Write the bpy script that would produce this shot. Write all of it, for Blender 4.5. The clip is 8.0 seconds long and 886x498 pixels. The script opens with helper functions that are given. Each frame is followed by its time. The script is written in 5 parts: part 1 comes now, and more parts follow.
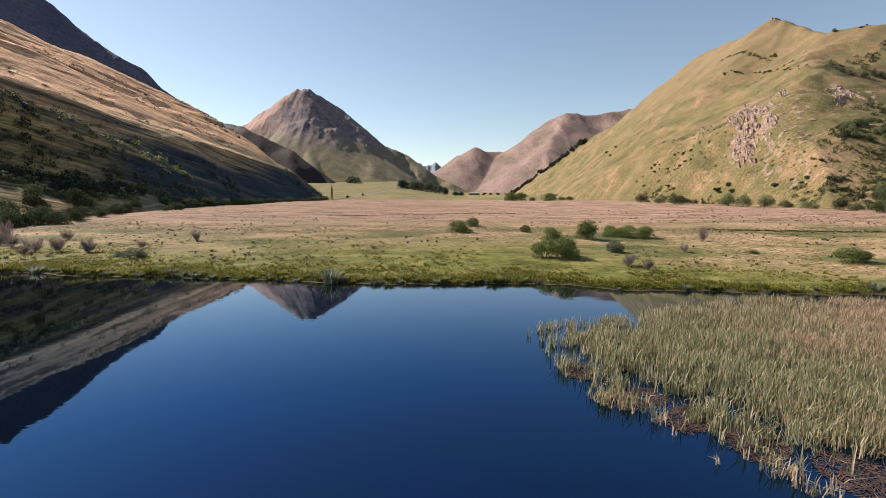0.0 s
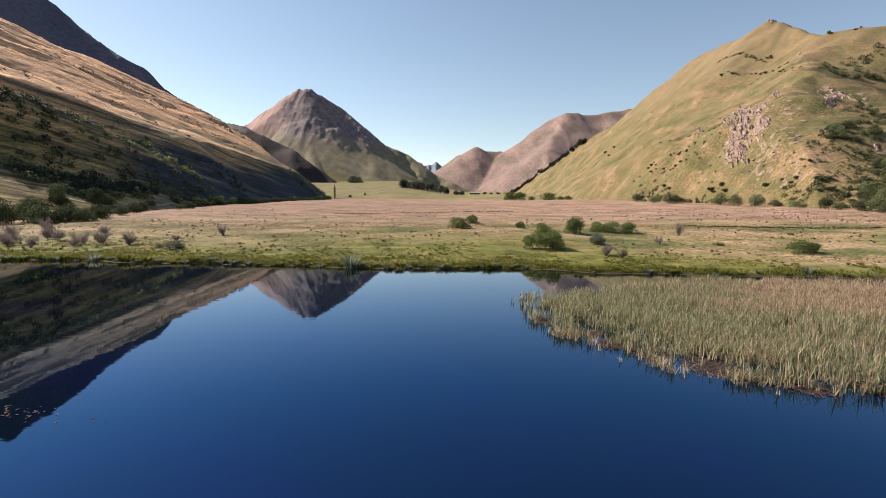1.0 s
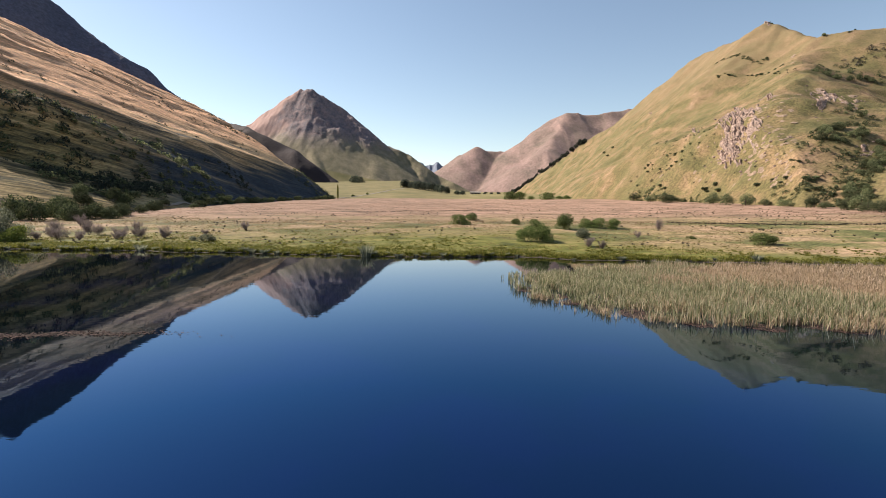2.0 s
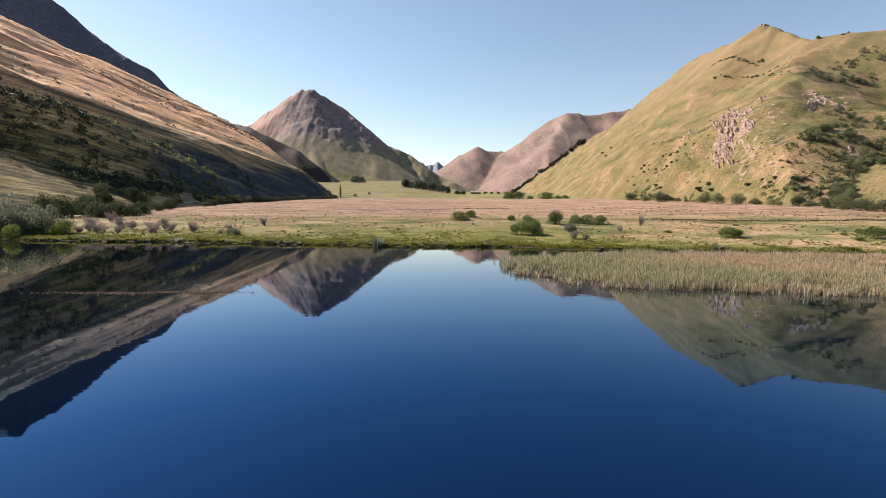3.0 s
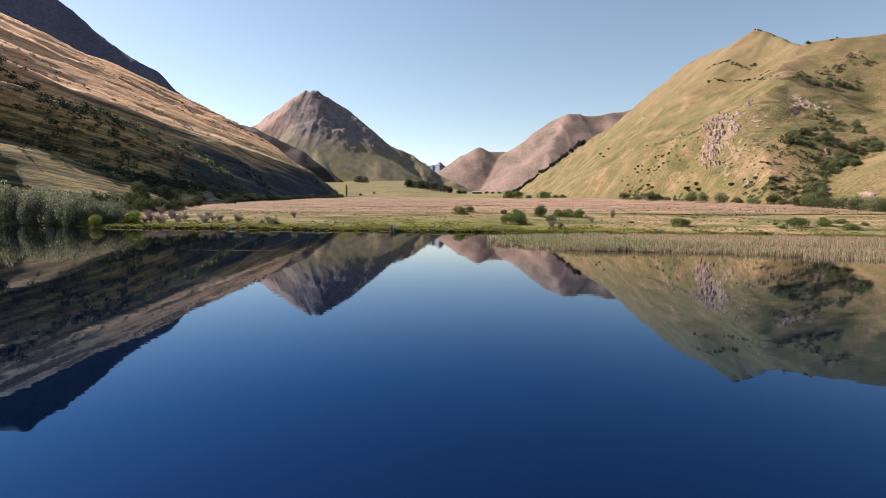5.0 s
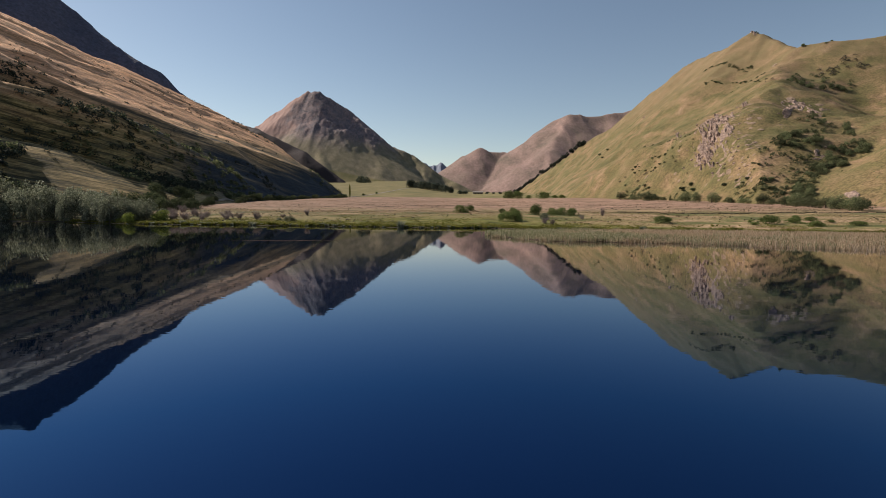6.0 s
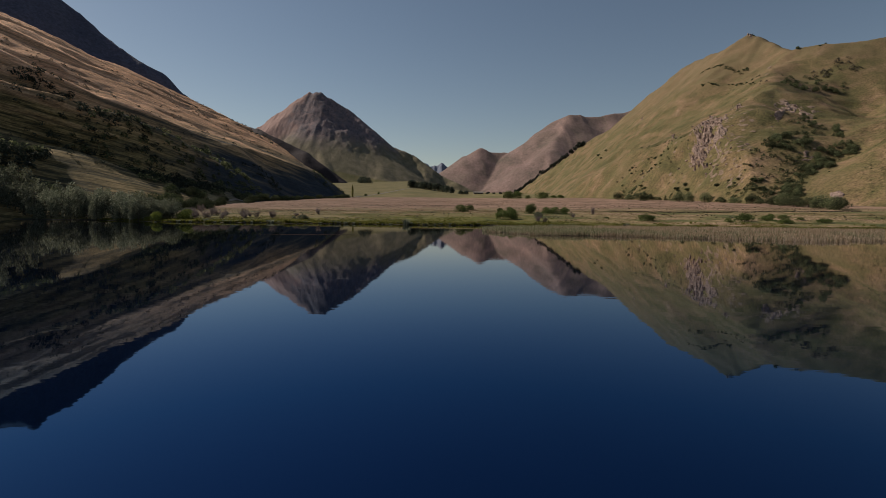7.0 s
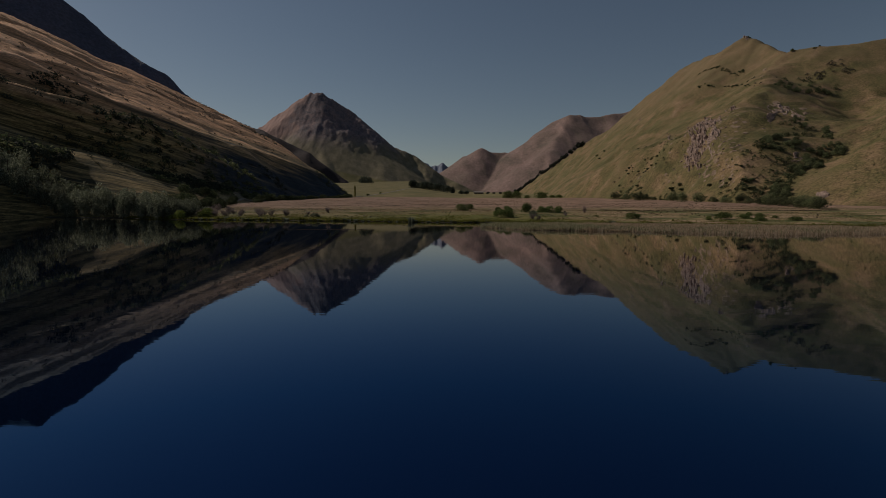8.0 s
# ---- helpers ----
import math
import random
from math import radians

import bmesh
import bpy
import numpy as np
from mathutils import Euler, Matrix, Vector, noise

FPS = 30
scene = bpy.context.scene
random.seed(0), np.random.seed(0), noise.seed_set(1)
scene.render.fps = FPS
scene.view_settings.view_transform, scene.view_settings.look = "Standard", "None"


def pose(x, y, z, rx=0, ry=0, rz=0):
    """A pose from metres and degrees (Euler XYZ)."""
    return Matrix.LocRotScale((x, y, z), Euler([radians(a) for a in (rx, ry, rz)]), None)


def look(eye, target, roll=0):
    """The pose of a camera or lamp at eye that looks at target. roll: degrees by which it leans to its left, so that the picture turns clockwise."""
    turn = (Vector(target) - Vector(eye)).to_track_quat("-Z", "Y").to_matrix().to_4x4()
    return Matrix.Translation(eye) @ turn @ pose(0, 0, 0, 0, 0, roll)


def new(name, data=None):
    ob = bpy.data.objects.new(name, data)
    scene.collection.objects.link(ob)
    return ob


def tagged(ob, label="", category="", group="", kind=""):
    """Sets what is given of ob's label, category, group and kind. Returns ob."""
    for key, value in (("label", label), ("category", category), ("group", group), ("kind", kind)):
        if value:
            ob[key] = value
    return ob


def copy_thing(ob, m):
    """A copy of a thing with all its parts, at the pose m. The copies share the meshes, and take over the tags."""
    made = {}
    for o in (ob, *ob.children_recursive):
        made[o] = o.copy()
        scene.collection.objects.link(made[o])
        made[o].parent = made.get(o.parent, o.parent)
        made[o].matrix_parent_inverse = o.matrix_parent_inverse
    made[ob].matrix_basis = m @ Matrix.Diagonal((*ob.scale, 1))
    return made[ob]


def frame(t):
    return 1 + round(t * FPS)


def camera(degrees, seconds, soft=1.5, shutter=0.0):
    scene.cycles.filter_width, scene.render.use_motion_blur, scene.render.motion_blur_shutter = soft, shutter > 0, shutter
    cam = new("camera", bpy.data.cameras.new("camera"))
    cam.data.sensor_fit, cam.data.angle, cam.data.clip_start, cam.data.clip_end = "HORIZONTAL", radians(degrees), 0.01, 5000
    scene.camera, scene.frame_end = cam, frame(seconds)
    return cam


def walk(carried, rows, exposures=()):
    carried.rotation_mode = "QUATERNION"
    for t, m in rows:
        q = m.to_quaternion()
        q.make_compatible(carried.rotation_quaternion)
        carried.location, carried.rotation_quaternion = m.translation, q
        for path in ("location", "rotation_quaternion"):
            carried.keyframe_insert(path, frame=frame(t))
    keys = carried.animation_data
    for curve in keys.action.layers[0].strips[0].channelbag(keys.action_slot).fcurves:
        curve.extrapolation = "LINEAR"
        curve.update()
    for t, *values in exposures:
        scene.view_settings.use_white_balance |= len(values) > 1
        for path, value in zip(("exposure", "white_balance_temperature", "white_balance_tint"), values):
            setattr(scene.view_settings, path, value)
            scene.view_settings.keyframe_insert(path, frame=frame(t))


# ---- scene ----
cam = camera(85.0, 8.0, soft=0.8)
# seconds, x, y, z, yaw, degrees it looks down, degrees it leans to its left
PATH = [
    (0.0, 0.00, -0.00, 12.00, 0.000, 5.140, 0.285),
    (0.5, -0.18, -6.63, 11.79, 0.014, 5.176, 0.315),
    (1.0, -0.31, -13.41, 11.53, 0.077, 5.197, 0.304),
    (1.5, -0.49, -20.47, 11.26, 0.135, 5.212, 0.308),
    (3.0, -0.92, -42.33, 10.11, 0.230, 5.228, 0.330),
    (3.5, -0.83, -49.79, 9.69, 0.270, 5.238, 0.328),
    (4.0, -0.84, -57.65, 9.17, 0.317, 5.237, 0.357),
    (4.5, -0.84, -65.35, 8.65, 0.386, 5.228, 0.387),
    (6.0, -1.23, -88.48, 7.60, 0.594, 5.176, 0.426),
    (6.5, -1.34, -96.51, 7.41, 0.643, 5.166, 0.412),
    (7.0, -1.43, -104.51, 7.24, 0.688, 5.153, 0.394),
    (7.5, -1.67, -112.46, 7.03, 0.727, 5.166, 0.368),
    (8.0, -1.82, -120.62, 6.87, 0.739, 5.172, 0.389),
]
BASE = 1.0  # stops; the picture fades towards black at the end
EXPOSURES = [(t, BASE + stops) for t, stops in ((0.0, -0.10), (1.5, 0.0), (3.0, 0.10), (4.5, 0.14), (5.0, 0.02), (5.8, -0.5), (6.0, -0.64), (6.5, -1.0), (7.0, -1.38), (7.5, -1.79), (8.0, -2.23))]
walk(cam, [(t, pose(x, y, z, 90 - down, 0, yaw) @ pose(0, 0, 0, 0, 0, lean)) for t, x, y, z, yaw, down, lean in PATH], EXPOSURES)

# ---- sky and sun ----
SUN_HEIGHT = 39.0
SUN_TURN = -66.0  # clockwise from straight ahead (+y): minus is to the left
world = bpy.data.worlds.new("sky")
scene.world = world
world.use_nodes = True
wn = world.node_tree
sky = wn.nodes.new("ShaderNodeTexSky")
sky.sky_type = "NISHITA"
sky.sun_disc = False
sky.sun_elevation = radians(SUN_HEIGHT)
sky.sun_rotation = radians(SUN_TURN)
sky.altitude = 500
sky.air_density, sky.dust_density, sky.ozone_density = 1.0, 0.35, 1.0
wn.nodes["Background"].inputs["Strength"].default_value = 0.083
haze = wn.nodes.new("ShaderNodeMix")
haze.data_type, haze.blend_type = "RGBA", "MULTIPLY"
haze.inputs[0].default_value = 1.0
haze.inputs[7].default_value = (1.12, 1.01, 0.90, 1)
wn.links.new(sky.outputs[0], haze.inputs[6])
wn.links.new(haze.outputs[2], wn.nodes["Background"].inputs["Color"])
sun_data = bpy.data.lights.new("sun", "SUN")
sun_data.energy = 5.0
sun_data.angle = radians(0.5)
sun_data.color = (1.0, 0.875, 0.735)
sun = new("sun", sun_data)
_e, _a = radians(SUN_HEIGHT), radians(SUN_TURN)
sun.matrix_world = look((-800, 300, 700), (-800 - math.sin(_a) * math.cos(_e), 300 - math.cos(_a) * math.cos(_e), 700 - math.sin(_e)))

# ---- the lie of the land ----
def hashed(i, j, seed):
    n = (i.astype(np.int64) * 374761393 + j.astype(np.int64) * 668265263 + seed * 974634217) & 0x7FFFFFFF
    n = ((n ^ (n >> 13)) * 1274126177) & 0x7FFFFFFF
    n = ((n ^ (n >> 16)) * 668265263) & 0x7FFFFFFF
    return ((n ^ (n >> 15)) & 0xFFFF) / 32767.5 - 1.0


def vnoise(x, y, seed=0):
    """Smooth noise from -1 to 1 with cells of one metre."""
    i, j = np.floor(x), np.floor(y)
    u, v = x - i, y - j
    u, v = u * u * u * (u * (u * 6 - 15) + 10), v * v * v * (v * (v * 6 - 15) + 10)
    a, b = hashed(i, j, seed), hashed(i + 1, j, seed)
    c, d = hashed(i, j + 1, seed), hashed(i + 1, j + 1, seed)
    return (a + (b - a) * u) * (1 - v) + (c + (d - c) * u) * v


def fbm(x, y, size, octaves=4, seed=0, gain=0.5):
    total, amp = 0.0, 1.0
    for k in range(octaves):
        s = 2.0 ** k / size
        total = total + amp * vnoise(x * s + 17.3 * k, y * s - 9.1 * k, seed + k)
        amp *= gain
    return total


def ridged(x, y, size, octaves=4, seed=0, gain=0.5):
    total, amp = 0.0, 1.0
    for k in range(octaves):
        s = 2.0 ** k / size
        total = total + amp * (1 - 2 * np.abs(vnoise(x * s + 5.7 * k, y * s + 3.3 * k, seed + k)))
        amp *= gain
    return total


def ramp(a, b, v):
    v = np.clip((v - a) / (b - a), 0, 1)
    return v * v * (3 - 2 * v)


def tent(x, y, crest, slope, round_off=20.0):
    """A ridge along the crest's corners (x, y, height), falling off on both sides."""
    best = np.full(np.shape(x), -1e4)
    for (x0, y0, h0), (x1, y1, h1) in zip(crest, crest[1:]):
        dx, dy = x1 - x0, y1 - y0
        k = np.clip(((x - x0) * dx + (y - y0) * dy) / (dx * dx + dy * dy), 0, 1)
        d = np.hypot(x - x0 - k * dx, y - y0 - k * dy)
        best = np.maximum(best, h0 + (h1 - h0) * k - slope * (np.sqrt(d * d + round_off ** 2) - round_off))
    return best


def blend_max(a, b, k):
    h = np.clip(0.5 + 0.5 * (a - b) / k, 0, 1)
    return b + (a - b) * h + k * h * (1 - h)


SHORE_X = [-700, -250, -190, -145, -123, -85, -60, -30, -10, 10, 30, 55, 100, 160, 260, 700]
SHORE_Y = [150, 112, 105, 98, 88, 84, 82, 77.5, 74, 75, 70, 67, 62, 48, 20, -60]


def shore(x):
    return np.interp(x, SHORE_X, SHORE_Y) + 1.2 * fbm(x, x * 0, 9.0, 3, 5) + 0.45 * fbm(x, x * 0, 1.9, 3, 8)


def inland(x, y):
    """Metres from the water's edge; minus on the lake."""
    d = y - shore(x)
    side = np.maximum(-300 - x + 6 * fbm(y, y * 0, 60.0, 2, 4), x - 215 - 0.15 * np.abs(y))
    return np.maximum(np.maximum(d, side), -520 - y)


def ground_height(x, y):
    d = inland(x, y)
    land = 0.10 + 0.38 * ramp(0, 2.2, d) + np.interp(d, [0, 25, 50, 75, 650, 900], [0, 1.0, 2.6, 3.5, 19.6, 24])
    west = ramp(0.06, -0.09, x / np.maximum(y, 200.0))
    land = land + np.clip(y - 735, 0, 900) * (0.028 + 0.031 * west) + np.clip(y - 1635, 0, 1400) * (0.03 + 0.035 * west)
    rough = ramp(1, 20, d)
    land = land + rough * (0.16 * fbm(x, y, 7.0, 3, 21) + 0.5 * fbm(x, y, 60.0, 2, 22)) + ramp(0, 3, d) * 0.10 * fbm(x, y, 1.6, 2, 23)
    bed = 0.10 + 0.12 * np.maximum(d, -30) + 0.02 * np.minimum(d + 30, 0)
    return np.where(d > 0, land, np.maximum(bed, -7))


KNOLL = [(-360, 120, 86), (-268, 210, 46), (-226, 236, 23), (-198, 246, 6)]


def west_hill(x, y):
    foot = 205 + 120 * ramp(112, 40, y) + 9 * fbm(y, y * 0, 150.0, 2, 31) - 34 * ramp(480, 740, y)
    u = -x - foot
    wave = fbm(y + 0.45 * u, u * 0.4, 160.0, 2, 33)
    gully = ridged(y + 0.45 * u + 20 * wave, u * 0.35, 130.0, 3, 35, 0.45)
    v = u + 9 * wave + 3.5 * fbm(x * 0.3, y, 38.0, 3, 34)
    apron = np.interp(v, [-60, 0, 60, 190, 2000], [-25, 11, 46, 130, 968])
    # spurs that slant down the slope: a steep face towards the lake, a gentle back
    q = 0.87 * u + 0.42 * y + 13 * fbm(x, y, 170.0, 2, 36) + 3 * fbm(x, y, 40.0, 3, 38)
    f = (q - 235) / 80.0
    f = f - np.floor(f)
    spur = np.interp(f, [0, 0.05, 0.33, 0.41, 0.95, 1], [-1, -0.92, 0.86, 1, -0.92, -1]) * (0.8 + 0.45 * fbm(x, y, 120.0, 2, 32))
    spur = spur * (17.5 * ramp(8, 50, u) * ramp(205, 150, u) + 3.2 * ramp(150, 205, u) * ramp(560, 380, u)) * ramp(560, 430, y - 0.5 * u)
    apron = apron + spur
    scarp = np.interp(v, [-60, 0, 8, 64, 190, 2000], [-35, 12, 14, 84, 141, 952])
    body = apron + (scarp - apron) * ramp(300, 600, y + 0.3 * u)
    body = body - ramp(480, 740, y) * np.interp(u, [8, 50, 110, 165, 220], [-5, 24, 17, 10, 15.5])
    fold = np.exp(-((u - 270 - 30 * wave) / 34) ** 2) + 0.8 * np.exp(-((u - 420 - 40 * wave) / 45) ** 2)
    body = body + 9 * fold * ramp(1500, 700, y) + 10 * np.exp(-((u - 755) / 110) ** 2) - 18 * np.exp(-((u - 600) / 120) ** 2)
    body = body + (gully - 0.5) * (1.4 * ramp(5, 90, u) + 0.8 * ramp(150, 260, u))
    body = body + 6 * fbm(x, y * 0.6, 260.0, 2, 37) * ramp(40, 200, u) + 0.9 * fbm(x, y * 0.3, 15.0, 3, 39, 0.6) * ramp(0, 40, u)
    along = 0.87 * y - 0.42 * u
    ribs = ridged(q - 13 * fbm(x, y, 170.0, 2, 36), along * 0.045, 46.0, 4, 45, 0.55)
    body = body + (ribs - 0.6) * (1.3 * ramp(10, 60, u) + 4.2 * ramp(140, 240, u))
    end = np.interp(-x, [150, 207, 340, 500, 786, 981, 1290, 1700], [690, 742, 800, 1080, 1690, 1570, 1230, 1070])
    over = np.clip(y - end + 22 * fbm(x, y, 120.0, 3, 41), 0, None)
    body = body - 0.62 * over
    knoll = tent(x, y, KNOLL, 0.60, 22) + 1.6 * fbm(x, y, 40.0, 3, 43)
    return blend_max(body, knoll, 8.0)


def east_hill(x, y):
    wob = 12 * fbm(x, y, 150.0, 3, 51)
    main = tent(x + wob, y, [(330, 2300, 60), (349, 2000, 100), (428, 1670, 185), (556, 1480, 295), (655, 1240, 400), (622, 1050, 360), (614, 985, 362), (623, 955, 368), (629, 928, 354), (628, 890, 330), (612, 800, 289), (700, 735, 284), (820, 690, 305), (1150, 620, 360)], 0.93, 9)
    crag = tent(x, y + wob, [(600, 830, 270), (470, 640, 185), (390, 545, 138), (292, 470, 62), (235, 450, 2)], 0.55, 14)
    spur = tent(x, y + wob, [(760, 600, 240), (560, 430, 150), (430, 320, 84), (300, 230, 6)], 0.62, 22)
    near = tent(x, y + wob, [(760, 260, 210), (430, 180, 66), (285, 150, 4)], 0.75, 22)
    z = blend_max(blend_max(main, crag, 26.0), blend_max(spur, near, 18.0), 22.0)
    rise = ramp(10, 90, z)
    z = z + rise * (5 * (ridged(x * 0.5, y, 90.0, 3, 55) - 0.4) + 1.6 * fbm(x, y, 18.0, 3, 57))
    foot = np.interp(y, [150, 455, 560, 700, 1000], [262, 262, 250, 215, 180]) + 5 * fbm(y, y * 0, 40.0, 2, 59)
    z = np.minimum(z, ground_height(x, y) - 3 + 1.35 * (x - foot))
    bench = ramp(0.25, 0.9, fbm(x, y, 200.0, 1, 58)) * 2.0
    return z + bench * np.sin(z / 9.0)


def peak(x, y):
    wob = 30 * fbm(x, y, 200.0, 4, 61)
    z = tent(x, y + wob, [(-1900, 3100, 200), (-1224, 3030, 470), (-1000, 3010, 520), (-885, 3000, 672), (-874, 3000, 703), (-852, 3000, 690), (-832, 3000, 707), (-806, 3000, 702), (-660, 3000, 617), (-480, 2980, 412), (-295, 2960, 352), (-230, 2950, 318), (-49, 2900, 190), (140, 2800, 95)], 0.84, 10)
    wob = 0.35 * wob
    front = tent(x + wob, y, [(-846, 2965, 680), (-760, 2700, 450), (-600, 2250, 180)], 0.64, 24)
    side = tent(x + wob, y, [(-540, 2950, 425), (-430, 2700, 300), (-330, 2400, 160)], 0.60, 22)
    z = blend_max(blend_max(z, front - 18, 80.0), side - 46, 100.0)
    high = ramp(150, 450, z)
    crag = high * ramp(-0.2, 0.5, fbm(x, y, 150.0, 3, 68))
    return z + high * (4 * (ridged(x, y * 0.25, 60.0, 4, 65, 0.6) - 1.4) + 2) + crag * 2.8 * (ridged(x + 0.4 * z, y * 0.6, 26.0, 3, 66, 0.6) - 0.9) + (1 - high) * 1.2 * fbm(x, y, 70.0, 4, 67)


def far_ridge(x, y):
    wob = 45 * fbm(x, y, 400.0, 3, 71)
    z = tent(x, y + wob, [(-200, 3700, 120), (-40, 3800, 255), (130, 3800, 400), (245, 3800, 466), (330, 3810, 425), (520, 3850, 425), (690, 3850, 545), (860, 3820, 690), (950, 3800, 722), (1060, 3800, 712), (1180, 3800, 715), (1300, 3800, 742), (1700, 3800, 780), (2600, 3800, 820)], 0.72, 25)
    spur = tent(x + wob, y, [(560, 3840, 430), (400, 3300, 190), (300, 2900, 70)], 0.62, 18)
    arm = tent(x + wob, y, [(960, 3800, 700), (700, 3200, 380), (520, 2700, 130)], 0.62, 18)
    z = blend_max(z, blend_max(spur, arm, 20.0), 30.0)
    return z + ramp(60, 300, z) * 8 * (ridged(x, y * 0.5, 190.0, 4, 75, 0.42) - 0.3)


def west_range(x, y):
    """The dark mountain behind the near western hill."""
    wob = 30 * fbm(x, y, 220.0, 3, 81)
    z = tent(x, y + wob, [(-2600, 1900, 1200), (-2133, 2077, 1068), (-2030, 2110, 1068), (-1997, 2125, 1088), (-1960, 2145, 1040), (-1930, 2160, 1030), (-1880, 2182, 1002), (-1780, 2237, 914), (-1740, 2248, 876), (-1670, 2286, 806), (-1598, 2286, 755), (-1502, 2300, 693), (-1440, 2350, 655), (-1358, 2400, 560), (-1250, 2500, 480), (-1167, 2600, 440), (-900, 2700, 280)], 1.5, 25)
    spur = tent(x, y + wob, [(-1167, 2600, 440), (-900, 2200, 360), (-640, 2080, 240), (-466, 2000, 118), (-400, 1975, 60), (-350, 1950, 10)], 1.15, 12)
    z = blend_max(z, spur, 15.0)
    return z + ramp(50, 300, z) * 3 * (ridged(x, y, 120.0, 4, 85) - 0.9)


def distant(x, y):
    z = tent(x, y, [(-1500, 4600, 700), (-700, 4600, 560), (-320, 4600, 498), (-235, 4600, 440), (-190, 4600, 420), (-110, 4600, 425), (-60, 4600, 440), (20, 4600, 380), (500, 4600, 300)], 0.8, 10)
    return z + 26 * (ridged(x, y, 140.0, 4, 91) - 1.9)
# ---- end of the lie ----


# ---- materials ----
def colour_ramp(nt, stops):
    node = nt.nodes.new("ShaderNodeValToRGB")
    el = node.color_ramp.elements
    while len(el) < len(stops):
        el.new(0.5)
    for e, (p, c) in zip(el, stops):
        e.position, e.color = p, (*c, 1)
    return node


def noise_node(nt, where, size, detail=4.0, rough=0.6, distort=0.0):
    node = nt.nodes.new("ShaderNodeTexNoise")
    node.inputs["Scale"].default_value = 1.0 / size
    node.inputs["Detail"].default_value = detail
    node.inputs["Roughness"].default_value = rough
    node.inputs["Distortion"].default_value = distort
    nt.links.new(where, node.inputs["Vector"])
    return node.outputs["Fac"]


def math_node(nt, op, a, b=None, clamp=False):
    node = nt.nodes.new("ShaderNodeMath")
    node.operation, node.use_clamp = op, clamp
    for k, v in enumerate((a, b)):
        if v is None:
            continue
        if isinstance(v, (int, float)):
            node.inputs[k].default_value = v
        else:
            nt.links.new(v, node.inputs[k])
    return node.outputs[0]


def map_node(nt, v, a, b, c=0.0, d=1.0):
    node = nt.nodes.new("ShaderNodeMapRange")
    node.interpolation_type = "SMOOTHSTEP"
    for k, val in zip(("From Min", "From Max", "To Min", "To Max"), (a, b, c, d)):
        node.inputs[k].default_value = val
    nt.links.new(v, node.inputs["Value"])
    return node.outputs[0]


def mix_node(nt, f, a, b, kind="MIX"):
    node = nt.nodes.new("ShaderNodeMix")
    node.data_type, node.blend_type = "RGBA", kind
    for key, v in ((0, f), (6, a), (7, b)):
        if isinstance(v, (int, float)):
            node.inputs[key].default_value = v
        elif isinstance(v, tuple):
            node.inputs[key].default_value = (*v, 1)
        else:
            nt.links.new(v, node.inputs[key])
    return node.outputs[2]


def start_material(name, rough=0.9, spec=0.25):
    m = bpy.data.materials.new(name)
    m.use_nodes = True
    nt = m.node_tree
    b = nt.nodes["Principled BSDF"]
    b.inputs["Roughness"].default_value = rough
    b.inputs["Specular IOR Level"].default_value = spec
    return m, nt, b


def place_node(nt, stretch=(1, 1, 1)):
    geo = nt.nodes.new("ShaderNodeNewGeometry")
    node = nt.nodes.new("ShaderNodeMapping")
    node.inputs["Scale"].default_value = stretch
    nt.links.new(geo.outputs["Position"], node.inputs["Vector"])
    return node.outputs[0], geo


def bump_node(nt, b, height, strength, distance):
    node = nt.nodes.new("ShaderNodeBump")
    node.inputs["Strength"].default_value = strength
    node.inputs["Distance"].default_value = distance
    nt.links.new(height, node.inputs["Height"])
    nt.links.new(node.outputs[0], b.inputs["Normal"])


def land_material(name, patches, grain, bump, patch_size, grain_size, stretch=(1, 1, 1)):
    """Patches of colour at a large size, broken up by grain at a small one."""
    m, nt, b = start_material(name)
    p, geo = place_node(nt, stretch)
    large = noise_node(nt, p, patch_size, 6, 0.62, 0.4)
    col = colour_ramp(nt, patches)
    nt.links.new(large, col.inputs[0])
    small = noise_node(nt, p, grain_size, 6, 0.7)
    shade = map_node(nt, small, 0.25, 0.75, 0.78 - 0.78 * grain, 0.78 + 0.78 * grain)
    c = mix_node(nt, 1.0, col.outputs[0], shade, "MULTIPLY")
    nt.links.new(c, b.inputs["Base Color"])
    bump_node(nt, b, small, 1.0, bump)
    return m, nt, b, c, p, geo


def leaf_material(name, colours, spread=0.25, through_light=0.25):
    """Leaves and blades: each piece takes its own tone."""
    m, nt, b = start_material(name, 0.75, 0.2)
    geo = nt.nodes.new("ShaderNodeNewGeometry")
    info = nt.nodes.new("ShaderNodeObjectInfo")
    col = colour_ramp(nt, colours)
    nt.links.new(geo.outputs["Random Per Island"], col.inputs[0])
    tone = map_node(nt, info.outputs["Random"], 0, 1, 0.8 - 0.8 * spread, 0.8 + 0.8 * spread)
    c = mix_node(nt, 1.0, col.outputs[0], tone, "MULTIPLY")
    nt.links.new(c, b.inputs["Base Color"])
    tr = nt.nodes.new("ShaderNodeBsdfTranslucent")
    nt.links.new(c, tr.inputs["Color"])
    mixer = nt.nodes.new("ShaderNodeMixShader")
    mixer.inputs[0].default_value = through_light
    out = nt.nodes["Material Output"]
    nt.links.new(b.outputs[0], mixer.inputs[1])
    nt.links.new(tr.outputs[0], mixer.inputs[2])
    nt.links.new(mixer.outputs[0], out.inputs["Surface"])
    return m


